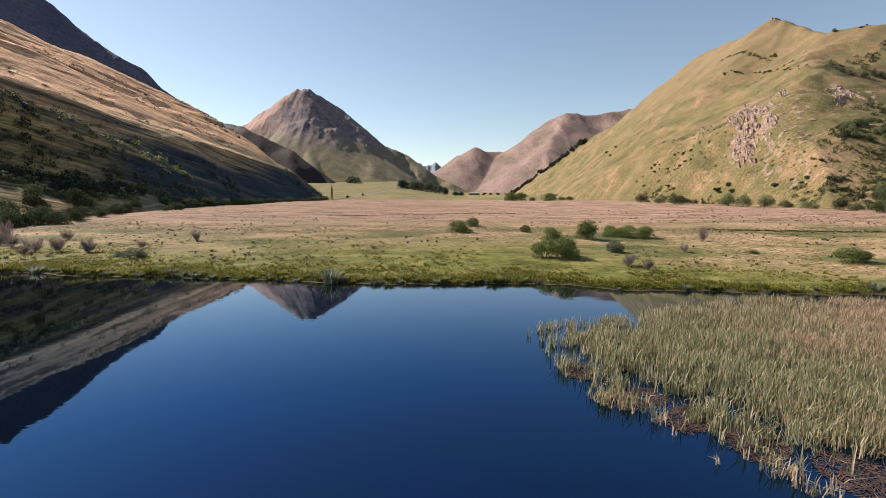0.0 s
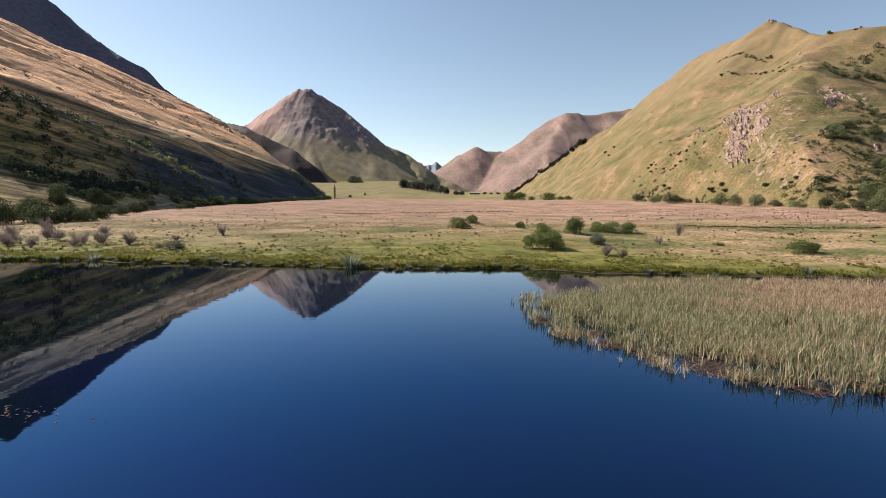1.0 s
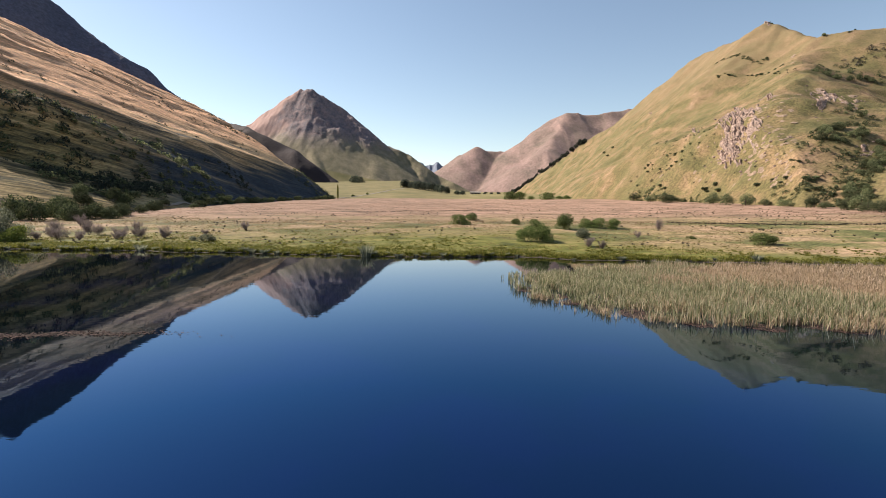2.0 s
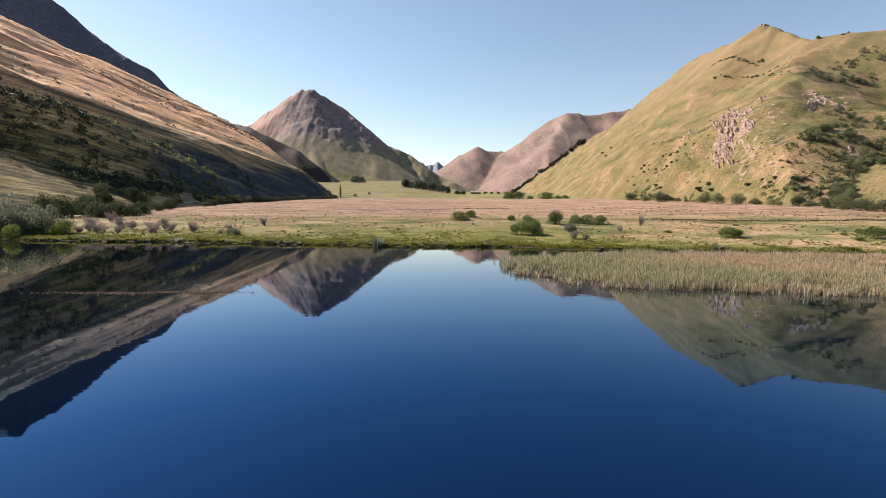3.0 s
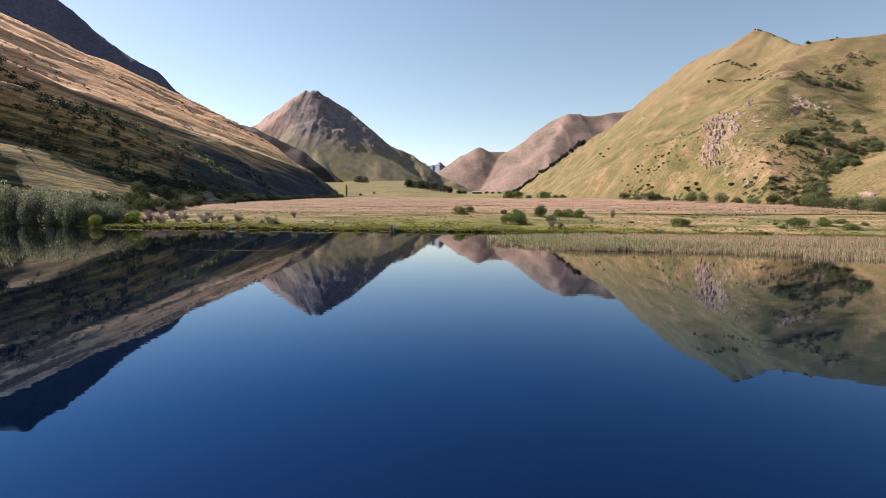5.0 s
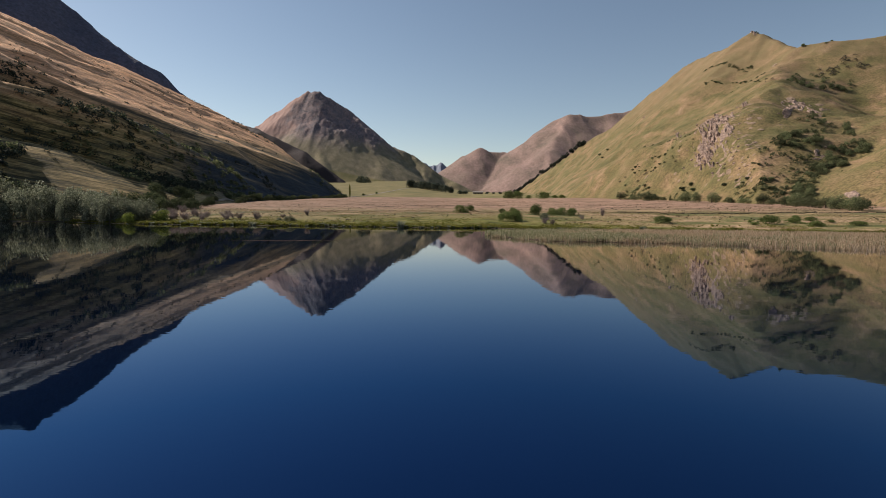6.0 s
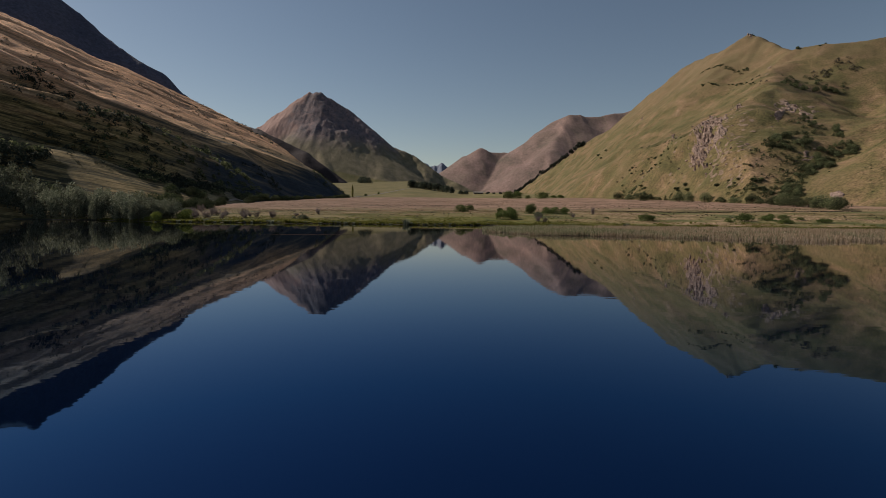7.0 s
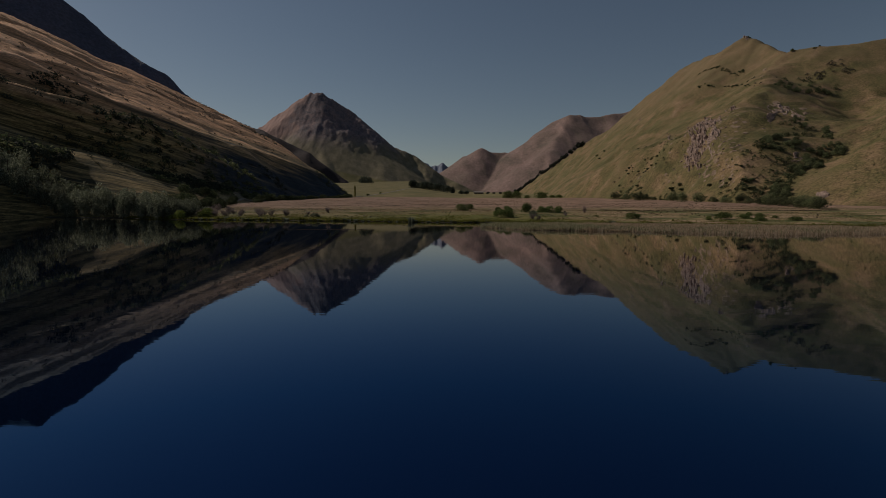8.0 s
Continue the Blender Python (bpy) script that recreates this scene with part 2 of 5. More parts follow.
# valley floor: green at the water, straw behind it, rose-brown grass further off, pasture at the far end
valley_mat, nt, b, straw, p, geo = land_material("valley_grass", [(0.36, (0.062, 0.072, 0.022)), (0.45, (0.125, 0.118, 0.044)), (0.53, (0.23, 0.170, 0.088)), (0.62, (0.30, 0.208, 0.130))], 0.7, 0.30, 17.0, 0.8, (0.6, 1, 1))
sep = nt.nodes.new("ShaderNodeSeparateXYZ")
nt.links.new(geo.outputs["Position"], sep.inputs[0])
wide = noise_node(nt, geo.outputs["Position"], 45.0, 4, 0.6)
streak, _g = place_node(nt, (0.42, 1, 1))
lines = noise_node(nt, streak, 9.0, 5, 0.65)
y_off = math_node(nt, "ADD", sep.outputs["Y"], math_node(nt, "MULTIPLY", math_node(nt, "SUBTRACT", wide, 0.5), 190.0))
green = colour_ramp(nt, [(0.35, (0.048, 0.056, 0.010)), (0.5, (0.118, 0.120, 0.022)), (0.65, (0.215, 0.182, 0.060))])
nt.links.new(noise_node(nt, p, 4.0, 5, 0.65), green.inputs[0])
rose = colour_ramp(nt, [(0.32, (0.095, 0.064, 0.042)), (0.43, (0.180, 0.118, 0.080)), (0.56, (0.280, 0.176, 0.126)), (0.70, (0.39, 0.255, 0.190))])
nt.links.new(lines, rose.inputs[0])
pasture = colour_ramp(nt, [(0.35, (0.112, 0.104, 0.040)), (0.5, (0.155, 0.134, 0.054)), (0.65, (0.210, 0.170, 0.080))])
nt.links.new(wide, pasture.inputs[0])
near_green = math_node(nt, "ADD", sep.outputs["Y"], math_node(nt, "MULTIPLY", math_node(nt, "SUBTRACT", wide, 0.5), 50.0))
near_green = math_node(nt, "ADD", near_green, math_node(nt, "MULTIPLY", math_node(nt, "MAXIMUM", math_node(nt, "SUBTRACT", sep.outputs["X"], 12.0), 0.0), 0.75))
c1 = mix_node(nt, map_node(nt, near_green, 92, 138), green.outputs[0], mix_node(nt, 1.0, straw, (1.25, 1.25, 1.25), "MULTIPLY"))
c2 = mix_node(nt, map_node(nt, y_off, 118, 250), c1, rose.outputs[0])
far_y = math_node(nt, "ADD", sep.outputs["Y"], math_node(nt, "MULTIPLY", math_node(nt, "SUBTRACT", wide, 0.5), 60.0))
c3 = mix_node(nt, map_node(nt, far_y, 725, 750), c2, pasture.outputs[0])
drier = map_node(nt, sep.outputs["X"], -40, 70, 0.88, 1.08)
c3 = mix_node(nt, 1.0, c3, drier, "MULTIPLY")
mud = mix_node(nt, map_node(nt, sep.outputs["Z"], 0.16, 0.55), (0.05, 0.04, 0.03), c3)
nt.links.new(mud, b.inputs["Base Color"])

west_mat, nt, b, base, p, geo = land_material("dry_tussock_slope", [(0.36, (0.11, 0.080, 0.048)), (0.45, (0.25, 0.168, 0.100)), (0.54, (0.42, 0.272, 0.180)), (0.63, (0.62, 0.410, 0.295))], 0.6, 1.2, 38.0, 2.6, (2.2, 0.35, 2.2))
sep = nt.nodes.new("ShaderNodeSeparateXYZ")
nt.links.new(geo.outputs["Position"], sep.inputs[0])
# grass combed into long lines that sink a little as they run up the valley
comb = nt.nodes.new("ShaderNodeCombineXYZ")
nt.links.new(math_node(nt, "MULTIPLY", sep.outputs["X"], 0.3), comb.inputs[0])
nt.links.new(math_node(nt, "MULTIPLY", sep.outputs["Y"], 0.07), comb.inputs[1])
nt.links.new(math_node(nt, "MULTIPLY", math_node(nt, "ADD", sep.outputs["Z"], math_node(nt, "MULTIPLY", sep.outputs["Y"], 0.20)), 2.2), comb.inputs[2])
coarse = noise_node(nt, comb.outputs[0], 24.0, 4, 0.6)
streaks = noise_node(nt, comb.outputs[0], 5.0, 5, 0.7)
mixed = math_node(nt, "ADD", math_node(nt, "MULTIPLY", coarse, 0.55), math_node(nt, "MULTIPLY", streaks, 0.45))
straw_high = colour_ramp(nt, [(0.36, (0.14, 0.088, 0.046)), (0.43, (0.36, 0.205, 0.108)), (0.51, (0.62, 0.345, 0.192)), (0.60, (0.80, 0.475, 0.285))])
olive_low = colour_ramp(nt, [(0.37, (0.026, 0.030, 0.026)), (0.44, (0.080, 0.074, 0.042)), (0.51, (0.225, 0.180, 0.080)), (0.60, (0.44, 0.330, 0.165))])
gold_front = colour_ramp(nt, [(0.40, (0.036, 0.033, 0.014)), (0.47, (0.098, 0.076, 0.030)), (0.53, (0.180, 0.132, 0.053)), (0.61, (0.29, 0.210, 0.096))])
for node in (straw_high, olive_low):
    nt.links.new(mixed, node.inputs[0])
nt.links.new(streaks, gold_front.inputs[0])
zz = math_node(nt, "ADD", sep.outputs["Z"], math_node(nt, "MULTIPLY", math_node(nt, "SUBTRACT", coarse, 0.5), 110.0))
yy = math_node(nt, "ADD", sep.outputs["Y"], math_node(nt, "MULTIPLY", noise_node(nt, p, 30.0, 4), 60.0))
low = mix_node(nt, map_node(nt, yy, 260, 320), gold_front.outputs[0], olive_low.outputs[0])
# shade of the low scarp put into the colour: a blue-dark zone up the valley
shade_low = colour_ramp(nt, [(0.40, (0.014, 0.024, 0.038)), (0.52, (0.028, 0.040, 0.052)), (0.64, (0.090, 0.082, 0.062))])
nt.links.new(mixed, shade_low.inputs[0])
shade_zone = math_node(nt, "MULTIPLY", map_node(nt, zz, 50, 85, 1.0, 0.0), map_node(nt, yy, 320, 420))
low = mix_node(nt, shade_zone, low, shade_low.outputs[0])
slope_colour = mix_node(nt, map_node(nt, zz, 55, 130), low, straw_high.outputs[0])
tufty = noise_node(nt, p, 2.6, 5, 0.7)
nt.links.new(mix_node(nt, 1.0, slope_colour, map_node(nt, tufty, 0.25, 0.75, 0.55, 1.45), "MULTIPLY"), b.inputs["Base Color"])
bump_node(nt, b, math_node(nt, "ADD", tufty, math_node(nt, "MULTIPLY", streaks, 1.6)), 1.0, 0.8)
east_mat, nt, b, base, p, geo = land_material("green_gold_slope", [(0.28, (0.090, 0.086, 0.032)), (0.38, (0.132, 0.117, 0.046)), (0.47, (0.182, 0.146, 0.064)), (0.55, (0.235, 0.168, 0.084)), (0.64, (0.30, 0.202, 0.115)), (0.74, (0.41, 0.276, 0.180))], 0.6, 1.3, 34.0, 2.2)
sep = nt.nodes.new("ShaderNodeSeparateXYZ")
nt.links.new(geo.outputs["Position"], sep.inputs[0])
zz = math_node(nt, "ADD", sep.outputs["Z"], math_node(nt, "MULTIPLY", math_node(nt, "SUBTRACT", noise_node(nt, p, 60.0, 4), 0.5), 220.0))
greener = mix_node(nt, map_node(nt, noise_node(nt, p, 95.0, 5, 0.6), 0.48, 0.62, 0.0, 0.45), base, (0.122, 0.114, 0.046))
nt.links.new(mix_node(nt, map_node(nt, zz, 150, 350, 0.0, 0.6), greener, (0.200, 0.142, 0.082)), b.inputs["Base Color"])
peak_mat, nt, b, base, p, geo = land_material("rocky_mountain", [(0.32, (0.110, 0.100, 0.124)), (0.45, (0.165, 0.138, 0.154)), (0.56, (0.225, 0.170, 0.174)), (0.70, (0.31, 0.220, 0.212))], 0.55, 4.0, 26.0, 6.0, (1, 0.5, 0.6))
sep = nt.nodes.new("ShaderNodeSeparateXYZ")
nt.links.new(geo.outputs["Position"], sep.inputs[0])
zz = math_node(nt, "ADD", sep.outputs["Z"], math_node(nt, "MULTIPLY", math_node(nt, "SUBTRACT", noise_node(nt, p, 120.0, 5), 0.5), 200.0))
turf = colour_ramp(nt, [(0.35, (0.122, 0.110, 0.066)), (0.5, (0.168, 0.144, 0.088)), (0.65, (0.225, 0.184, 0.120))])
nt.links.new(noise_node(nt, p, 30.0, 5, 0.65), turf.inputs[0])
field = colour_ramp(nt, [(0.35, (0.118, 0.110, 0.042)), (0.65, (0.200, 0.168, 0.074))])
nt.links.new(noise_node(nt, p, 60.0, 4), field.inputs[0])
pasture_turf = field.outputs[0]
# sunlit rose painted left of the summit, bluish dark kept on the shaded right
rosy_lit = mix_node(nt, noise_node(nt, p, 45.0, 5), (0.20, 0.130, 0.118), (0.36, 0.235, 0.205))
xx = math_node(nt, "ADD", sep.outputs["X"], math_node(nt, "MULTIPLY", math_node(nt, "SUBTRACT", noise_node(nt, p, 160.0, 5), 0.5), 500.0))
upper = mix_node(nt, map_node(nt, xx, -960, -860), rosy_lit, base)
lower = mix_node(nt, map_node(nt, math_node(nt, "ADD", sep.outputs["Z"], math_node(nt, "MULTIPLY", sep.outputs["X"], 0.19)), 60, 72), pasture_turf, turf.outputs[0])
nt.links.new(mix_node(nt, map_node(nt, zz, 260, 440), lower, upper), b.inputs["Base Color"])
far_mat, *_ = land_material("rose_brown_range", [(0.3, (0.138, 0.112, 0.088)), (0.5, (0.240, 0.168, 0.146)), (0.7, (0.34, 0.228, 0.202))], 0.25, 4.0, 150.0, 14.0, (1, 0.6, 0.6))
# blue of the hazy air put into the range's base colour
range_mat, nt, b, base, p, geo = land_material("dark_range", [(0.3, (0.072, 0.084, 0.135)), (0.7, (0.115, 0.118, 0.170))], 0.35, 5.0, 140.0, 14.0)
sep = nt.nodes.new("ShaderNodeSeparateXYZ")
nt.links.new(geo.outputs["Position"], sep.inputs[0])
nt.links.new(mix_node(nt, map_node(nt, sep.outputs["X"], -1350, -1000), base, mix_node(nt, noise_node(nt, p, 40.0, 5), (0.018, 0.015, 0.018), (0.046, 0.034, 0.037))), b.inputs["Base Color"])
# pale blue stands in for distance haze over the farthest mountains
blue_mat, *_ = land_material("distant_haze_blue", [(0.3, (0.17, 0.195, 0.265)), (0.7, (0.25, 0.275, 0.345))], 0.15, 5.0, 200.0, 40.0)

# lake: a dark body under a mirror skin that whitens towards the far shore
water_mat, nt, b = start_material("lake_water", 0.35, 0.0)
p, geo = place_node(nt, (0.35, 1.0, 1.0))
bedc = colour_ramp(nt, [(0.38, (0.0006, 0.0024, 0.0085)), (0.62, (0.0008, 0.0030, 0.0110))])
blotch = noise_node(nt, geo.outputs["Position"], 11.0, 3, 0.55)
nt.links.new(blotch, bedc.inputs[0])
weedy = colour_ramp(nt, [(0.40, (0.0016, 0.0034, 0.0030)), (0.52, (0.0018, 0.0030, 0.0052)), (0.62, (0.0020, 0.0022, 0.0110))])
nt.links.new(blotch, weedy.inputs[0])
sep = nt.nodes.new("ShaderNodeSeparateXYZ")
nt.links.new(geo.outputs["Position"], sep.inputs[0])
nt.links.new(mix_node(nt, map_node(nt, sep.outputs["Y"], -45, 15), bedc.outputs[0], weedy.outputs[0]), b.inputs["Base Color"])
ripple = noise_node(nt, p, 0.9, 3, 0.5)
swell = noise_node(nt, p, 7.0, 2, 0.5)
wave = nt.nodes.new("ShaderNodeBump")
wave.inputs["Distance"].default_value = 0.0019
nt.links.new(math_node(nt, "ADD", ripple, math_node(nt, "MULTIPLY", swell, 2.0)), wave.inputs["Height"])
skin = nt.nodes.new("ShaderNodeBsdfGlossy")
skin.inputs["Roughness"].default_value = 0.018
nt.links.new(wave.outputs[0], skin.inputs["Normal"])
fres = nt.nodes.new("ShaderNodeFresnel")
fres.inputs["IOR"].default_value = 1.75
# deeper sky blue put into the mirror's tint where the view is steep
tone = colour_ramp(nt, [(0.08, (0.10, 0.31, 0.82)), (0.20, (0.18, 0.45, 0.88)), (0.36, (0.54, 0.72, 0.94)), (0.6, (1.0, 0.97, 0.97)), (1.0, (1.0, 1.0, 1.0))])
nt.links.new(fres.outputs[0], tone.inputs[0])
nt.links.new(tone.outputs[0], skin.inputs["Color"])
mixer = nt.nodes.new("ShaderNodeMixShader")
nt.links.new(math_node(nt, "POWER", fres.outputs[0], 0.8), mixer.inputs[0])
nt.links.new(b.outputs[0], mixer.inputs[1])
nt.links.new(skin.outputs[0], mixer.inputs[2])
nt.links.new(mixer.outputs[0], nt.nodes["Material Output"].inputs["Surface"])


# ---- meshes ----
def mesh_np(name, verts, faces, materials, index=None, smooth=False):
    me = bpy.data.meshes.new(name)
    n, k = faces.shape
    me.vertices.add(len(verts))
    me.vertices.foreach_set("co", np.ascontiguousarray(verts, dtype=np.float32).ravel())
    me.loops.add(n * k)
    me.loops.foreach_set("vertex_index", np.ascontiguousarray(faces, dtype=np.int32).ravel())
    me.polygons.add(n)
    me.polygons.foreach_set("loop_start", np.arange(0, n * k, k, dtype=np.int32))
    for m in materials:
        me.materials.append(m)
    if index is not None:
        me.polygons.foreach_set("material_index", index.astype(np.int32))
    me.polygons.foreach_set("use_smooth", np.full(n, smooth))
    me.update(calc_edges=True)
    return me


def sheet(name, xs, ys, height, material):
    """A ground mesh over the lines xs and ys."""
    X, Y = np.meshgrid(np.asarray(xs, float), np.asarray(ys, float))
    Z = height(X, Y)
    n, m = X.shape
    idx = np.arange(n * m).reshape(n, m)
    faces = np.stack([idx[:-1, :-1], idx[:-1, 1:], idx[1:, 1:], idx[1:, :-1]], -1).reshape(-1, 4)
    verts = np.stack([X, Y, Z], -1).reshape(-1, 3)
    return new(name, mesh_np(name, verts, faces, [material], smooth=True)), verts, faces


def trimmed(name, xs, ys, height, material, depth=6.0):
    """The same for a hill, without what lies far under the valley floor."""
    X, Y = np.meshgrid(np.asarray(xs, float), np.asarray(ys, float))
    Z = height(X, Y)
    low = ground_height(X, Y) - depth
    keep = Z > low
    Z = np.maximum(Z, low - 4)
    n, m = X.shape
    idx = np.arange(n * m).reshape(n, m)
    faces = np.stack([idx[:-1, :-1], idx[:-1, 1:], idx[1:, 1:], idx[1:, :-1]], -1).reshape(-1, 4)
    faces = faces[keep.ravel()[faces].any(1)]
    used = np.unique(faces)
    remap = np.zeros(n * m, np.int64)
    remap[used] = np.arange(len(used))
    verts = np.stack([X, Y, Z], -1).reshape(-1, 3)[used]
    return new(name, mesh_np(name, verts, remap[faces], [material], smooth=True))


def steps(*spans):
    """Numbers from span to span (start, end, step)."""
    return np.unique(np.concatenate([np.arange(a, b, s) for a, b, s in spans] + [[spans[-1][1]]]))


# ---- land and water ----
gx = steps((-5000, -1000, 250), (-1000, -300, 25), (-300, -240, 4), (-240, 180, 1.5), (180, 320, 4), (320, 1000, 25), (1000, 5000, 250))
gy = steps((-5000, -700, 300), (-700, 0, 30), (0, 40, 4), (40, 66, 1.0), (66, 110, 0.55), (110, 240, 2.0), (240, 800, 8), (800, 1800, 25), (1800, 4850, 120))
ground, _v, _f = sheet("ground", gx, gy, ground_height, valley_mat)
tagged(ground, "grassy valley floor, green at the shore, rose-brown behind", "ground", kind="structure")
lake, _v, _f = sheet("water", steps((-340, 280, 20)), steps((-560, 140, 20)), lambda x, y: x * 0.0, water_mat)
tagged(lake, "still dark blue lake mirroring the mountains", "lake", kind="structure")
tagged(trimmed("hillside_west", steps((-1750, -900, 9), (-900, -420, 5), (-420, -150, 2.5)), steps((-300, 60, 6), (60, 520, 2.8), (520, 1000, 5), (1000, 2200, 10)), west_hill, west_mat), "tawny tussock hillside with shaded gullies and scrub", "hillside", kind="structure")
tagged(trimmed("hillside_east", steps((120, 215, 8), (215, 480, 2.5), (480, 760, 4), (760, 1400, 14)), steps((-100, 250, 6), (250, 640, 2.8), (640, 1100, 5), (1100, 2400, 10)), east_hill, east_mat), "sunlit green and gold hillside with rocks and shrubs", "hillside", kind="structure")
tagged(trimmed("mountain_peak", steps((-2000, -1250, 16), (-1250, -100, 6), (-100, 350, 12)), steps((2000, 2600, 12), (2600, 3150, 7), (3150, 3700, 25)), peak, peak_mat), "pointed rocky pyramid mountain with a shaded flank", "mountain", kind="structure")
tagged(trimmed("mountain_range_far", steps((-400, 1500, 11), (1500, 2800, 30)), steps((2500, 3950, 14), (3950, 4500, 40)), far_ridge, far_mat), "rose-brown grassy mountain range with folded spurs", "mountain", kind="structure")
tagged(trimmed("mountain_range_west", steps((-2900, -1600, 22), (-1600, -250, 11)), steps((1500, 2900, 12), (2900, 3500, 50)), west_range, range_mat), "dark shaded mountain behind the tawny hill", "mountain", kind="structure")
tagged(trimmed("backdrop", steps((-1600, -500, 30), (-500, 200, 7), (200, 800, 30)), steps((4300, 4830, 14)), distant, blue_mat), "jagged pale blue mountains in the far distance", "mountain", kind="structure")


# ---- plants and stones ----
ROLL = np.random.default_rng(7)
willow_leaf = leaf_material("willow_leaf", [(0.0, (0.048, 0.076, 0.020)), (0.5, (0.120, 0.165, 0.044)), (1.0, (0.24, 0.28, 0.100))])
grey_leaf = leaf_material("grey_willow_leaf", [(0.0, (0.066, 0.080, 0.052)), (0.5, (0.168, 0.184, 0.124)), (1.0, (0.33, 0.345, 0.26))], 0.3, 0.5)
lime_leaf = leaf_material("yellow_green_leaf", [(0.0, (0.10, 0.13, 0.022)), (0.6, (0.21, 0.245, 0.048)), (1.0, (0.33, 0.35, 0.10))])
scrub_leaf = leaf_material("scrub_leaf", [(0.0, (0.018, 0.026, 0.020)), (0.6, (0.036, 0.046, 0.034)), (1.0, (0.075, 0.082, 0.056))], 0.4)
hill_leaf = leaf_material("hill_shrub_leaf", [(0.0, (0.058, 0.078, 0.038)), (0.5, (0.145, 0.172, 0.084)), (1.0, (0.28, 0.29, 0.160))], 0.45, 0.48)
dark_leaf = leaf_material("dark_tree_leaf", [(0.0, (0.026, 0.038, 0.018)), (0.5, (0.066, 0.086, 0.038)), (1.0, (0.155, 0.172, 0.078))], 0.4)
grey_scrub = leaf_material("grey_scrub_leaf", [(0.0, (0.06, 0.055, 0.045)), (0.6, (0.11, 0.10, 0.075)), (1.0, (0.17, 0.15, 0.115))], 0.3)
pine_leaf = leaf_material("pine_needles", [(0.0, (0.036, 0.052, 0.042)), (0.6, (0.085, 0.105, 0.078)), (1.0, (0.16, 0.18, 0.12))], 0.3, 0.3)
poplar_leaf = leaf_material("poplar_leaf", [(0.0, (0.28, 0.28, 0.06)), (1.0, (0.55, 0.50, 0.16))])
twig_mat = leaf_material("bare_twigs", [(0.0, (0.13, 0.105, 0.102)), (0.6, (0.23, 0.185, 0.182)), (1.0, (0.32, 0.265, 0.255))], 0.2, 0.3)
reed_green = leaf_material("reed_blade_green", [(0.0, (0.078, 0.094, 0.040)), (0.45, (0.225, 0.245, 0.125)), (0.8, (0.48, 0.46, 0.280)), (1.0, (0.78, 0.64, 0.48))], 0.0, 0.45)
reed_dry = leaf_material("reed_blade_dry", [(0.0, (0.20, 0.145, 0.085)), (0.4, (0.42, 0.32, 0.200)), (0.75, (0.62, 0.47, 0.32)), (1.0, (0.78, 0.60, 0.47))], 0.0, 0.45)
sedge_mat = leaf_material("shore_sedge", [(0.0, (0.052, 0.064, 0.010)), (0.5, (0.150, 0.160, 0.024)), (0.85, (0.265, 0.255, 0.055)), (1.0, (0.40, 0.32, 0.14))], 0.15, 0.42)
straw_mat = leaf_material("dry_meadow_grass", [(0.0, (0.13, 0.112, 0.042)), (0.4, (0.235, 0.185, 0.082)), (0.8, (0.33, 0.245, 0.125)), (1.0, (0.44, 0.31, 0.19))], 0.1, 0.45)
rose_mat = leaf_material("rose_brown_grass", [(0.0, (0.13, 0.085, 0.06)), (0.5, (0.24, 0.155, 0.108)), (1.0, (0.37, 0.25, 0.18))], 0.1, 0.45)
litter_mat, *_ = land_material("dead_reed_litter", [(0.3, (0.04, 0.028, 0.024)), (0.5, (0.085, 0.052, 0.044)), (0.7, (0.15, 0.092, 0.078))], 0.5, 0.03, 0.8, 0.12)
bark_mat, *_ = land_material("bark", [(0.3, (0.05, 0.04, 0.03)), (0.7, (0.12, 0.10, 0.08))], 0.4, 0.02, 0.6, 0.08)
rock_mat, *_ = land_material("pink_grey_schist", [(0.28, (0.15, 0.116, 0.102)), (0.45, (0.29, 0.215, 0.182)), (0.6, (0.44, 0.325, 0.272)), (0.75, (0.58, 0.44, 0.37))], 0.55, 0.8, 5.0, 1.2, (1, 1, 1.6))


pale_rock, *_ = land_material("pale_bare_stone", [(0.3, (0.20, 0.145, 0.100)), (0.5, (0.31, 0.225, 0.165)), (0.7, (0.42, 0.315, 0.240))], 0.4, 0.4, 4.0, 0.8)


def land_at(x, y):
    """The height of the land at one place."""
    X, Y = np.array([float(x)]), np.array([float(y)])
    return float(max(ground_height(X, Y)[0], west_hill(X, Y)[0], east_hill(X, Y)[0], peak(X, Y)[0]))


def unit(v):
    return v / np.maximum(np.linalg.norm(v, axis=1, keepdims=True), 1e-6)


def leaf_cloud(spots, outward, size, rng, jitter=0.7, slim=0.6):
    """One small folded leaf or clump of leaves at each spot, facing more or less outward."""
    n = len(spots)
    normal = unit(outward + jitter * rng.normal(size=(n, 3)))
    a = unit(np.cross(normal, rng.normal(size=(n, 3))))
    b = np.cross(normal, a)
    s = (size * rng.uniform(0.6, 1.35, n))[:, None]
    verts = np.stack([spots - a * s, spots - b * s * slim + normal * s * 0.25, spots + a * s, spots + b * s * slim + normal * s * 0.25], 1).reshape(-1, 3)
    return verts, np.arange(n * 4).reshape(n, 4)


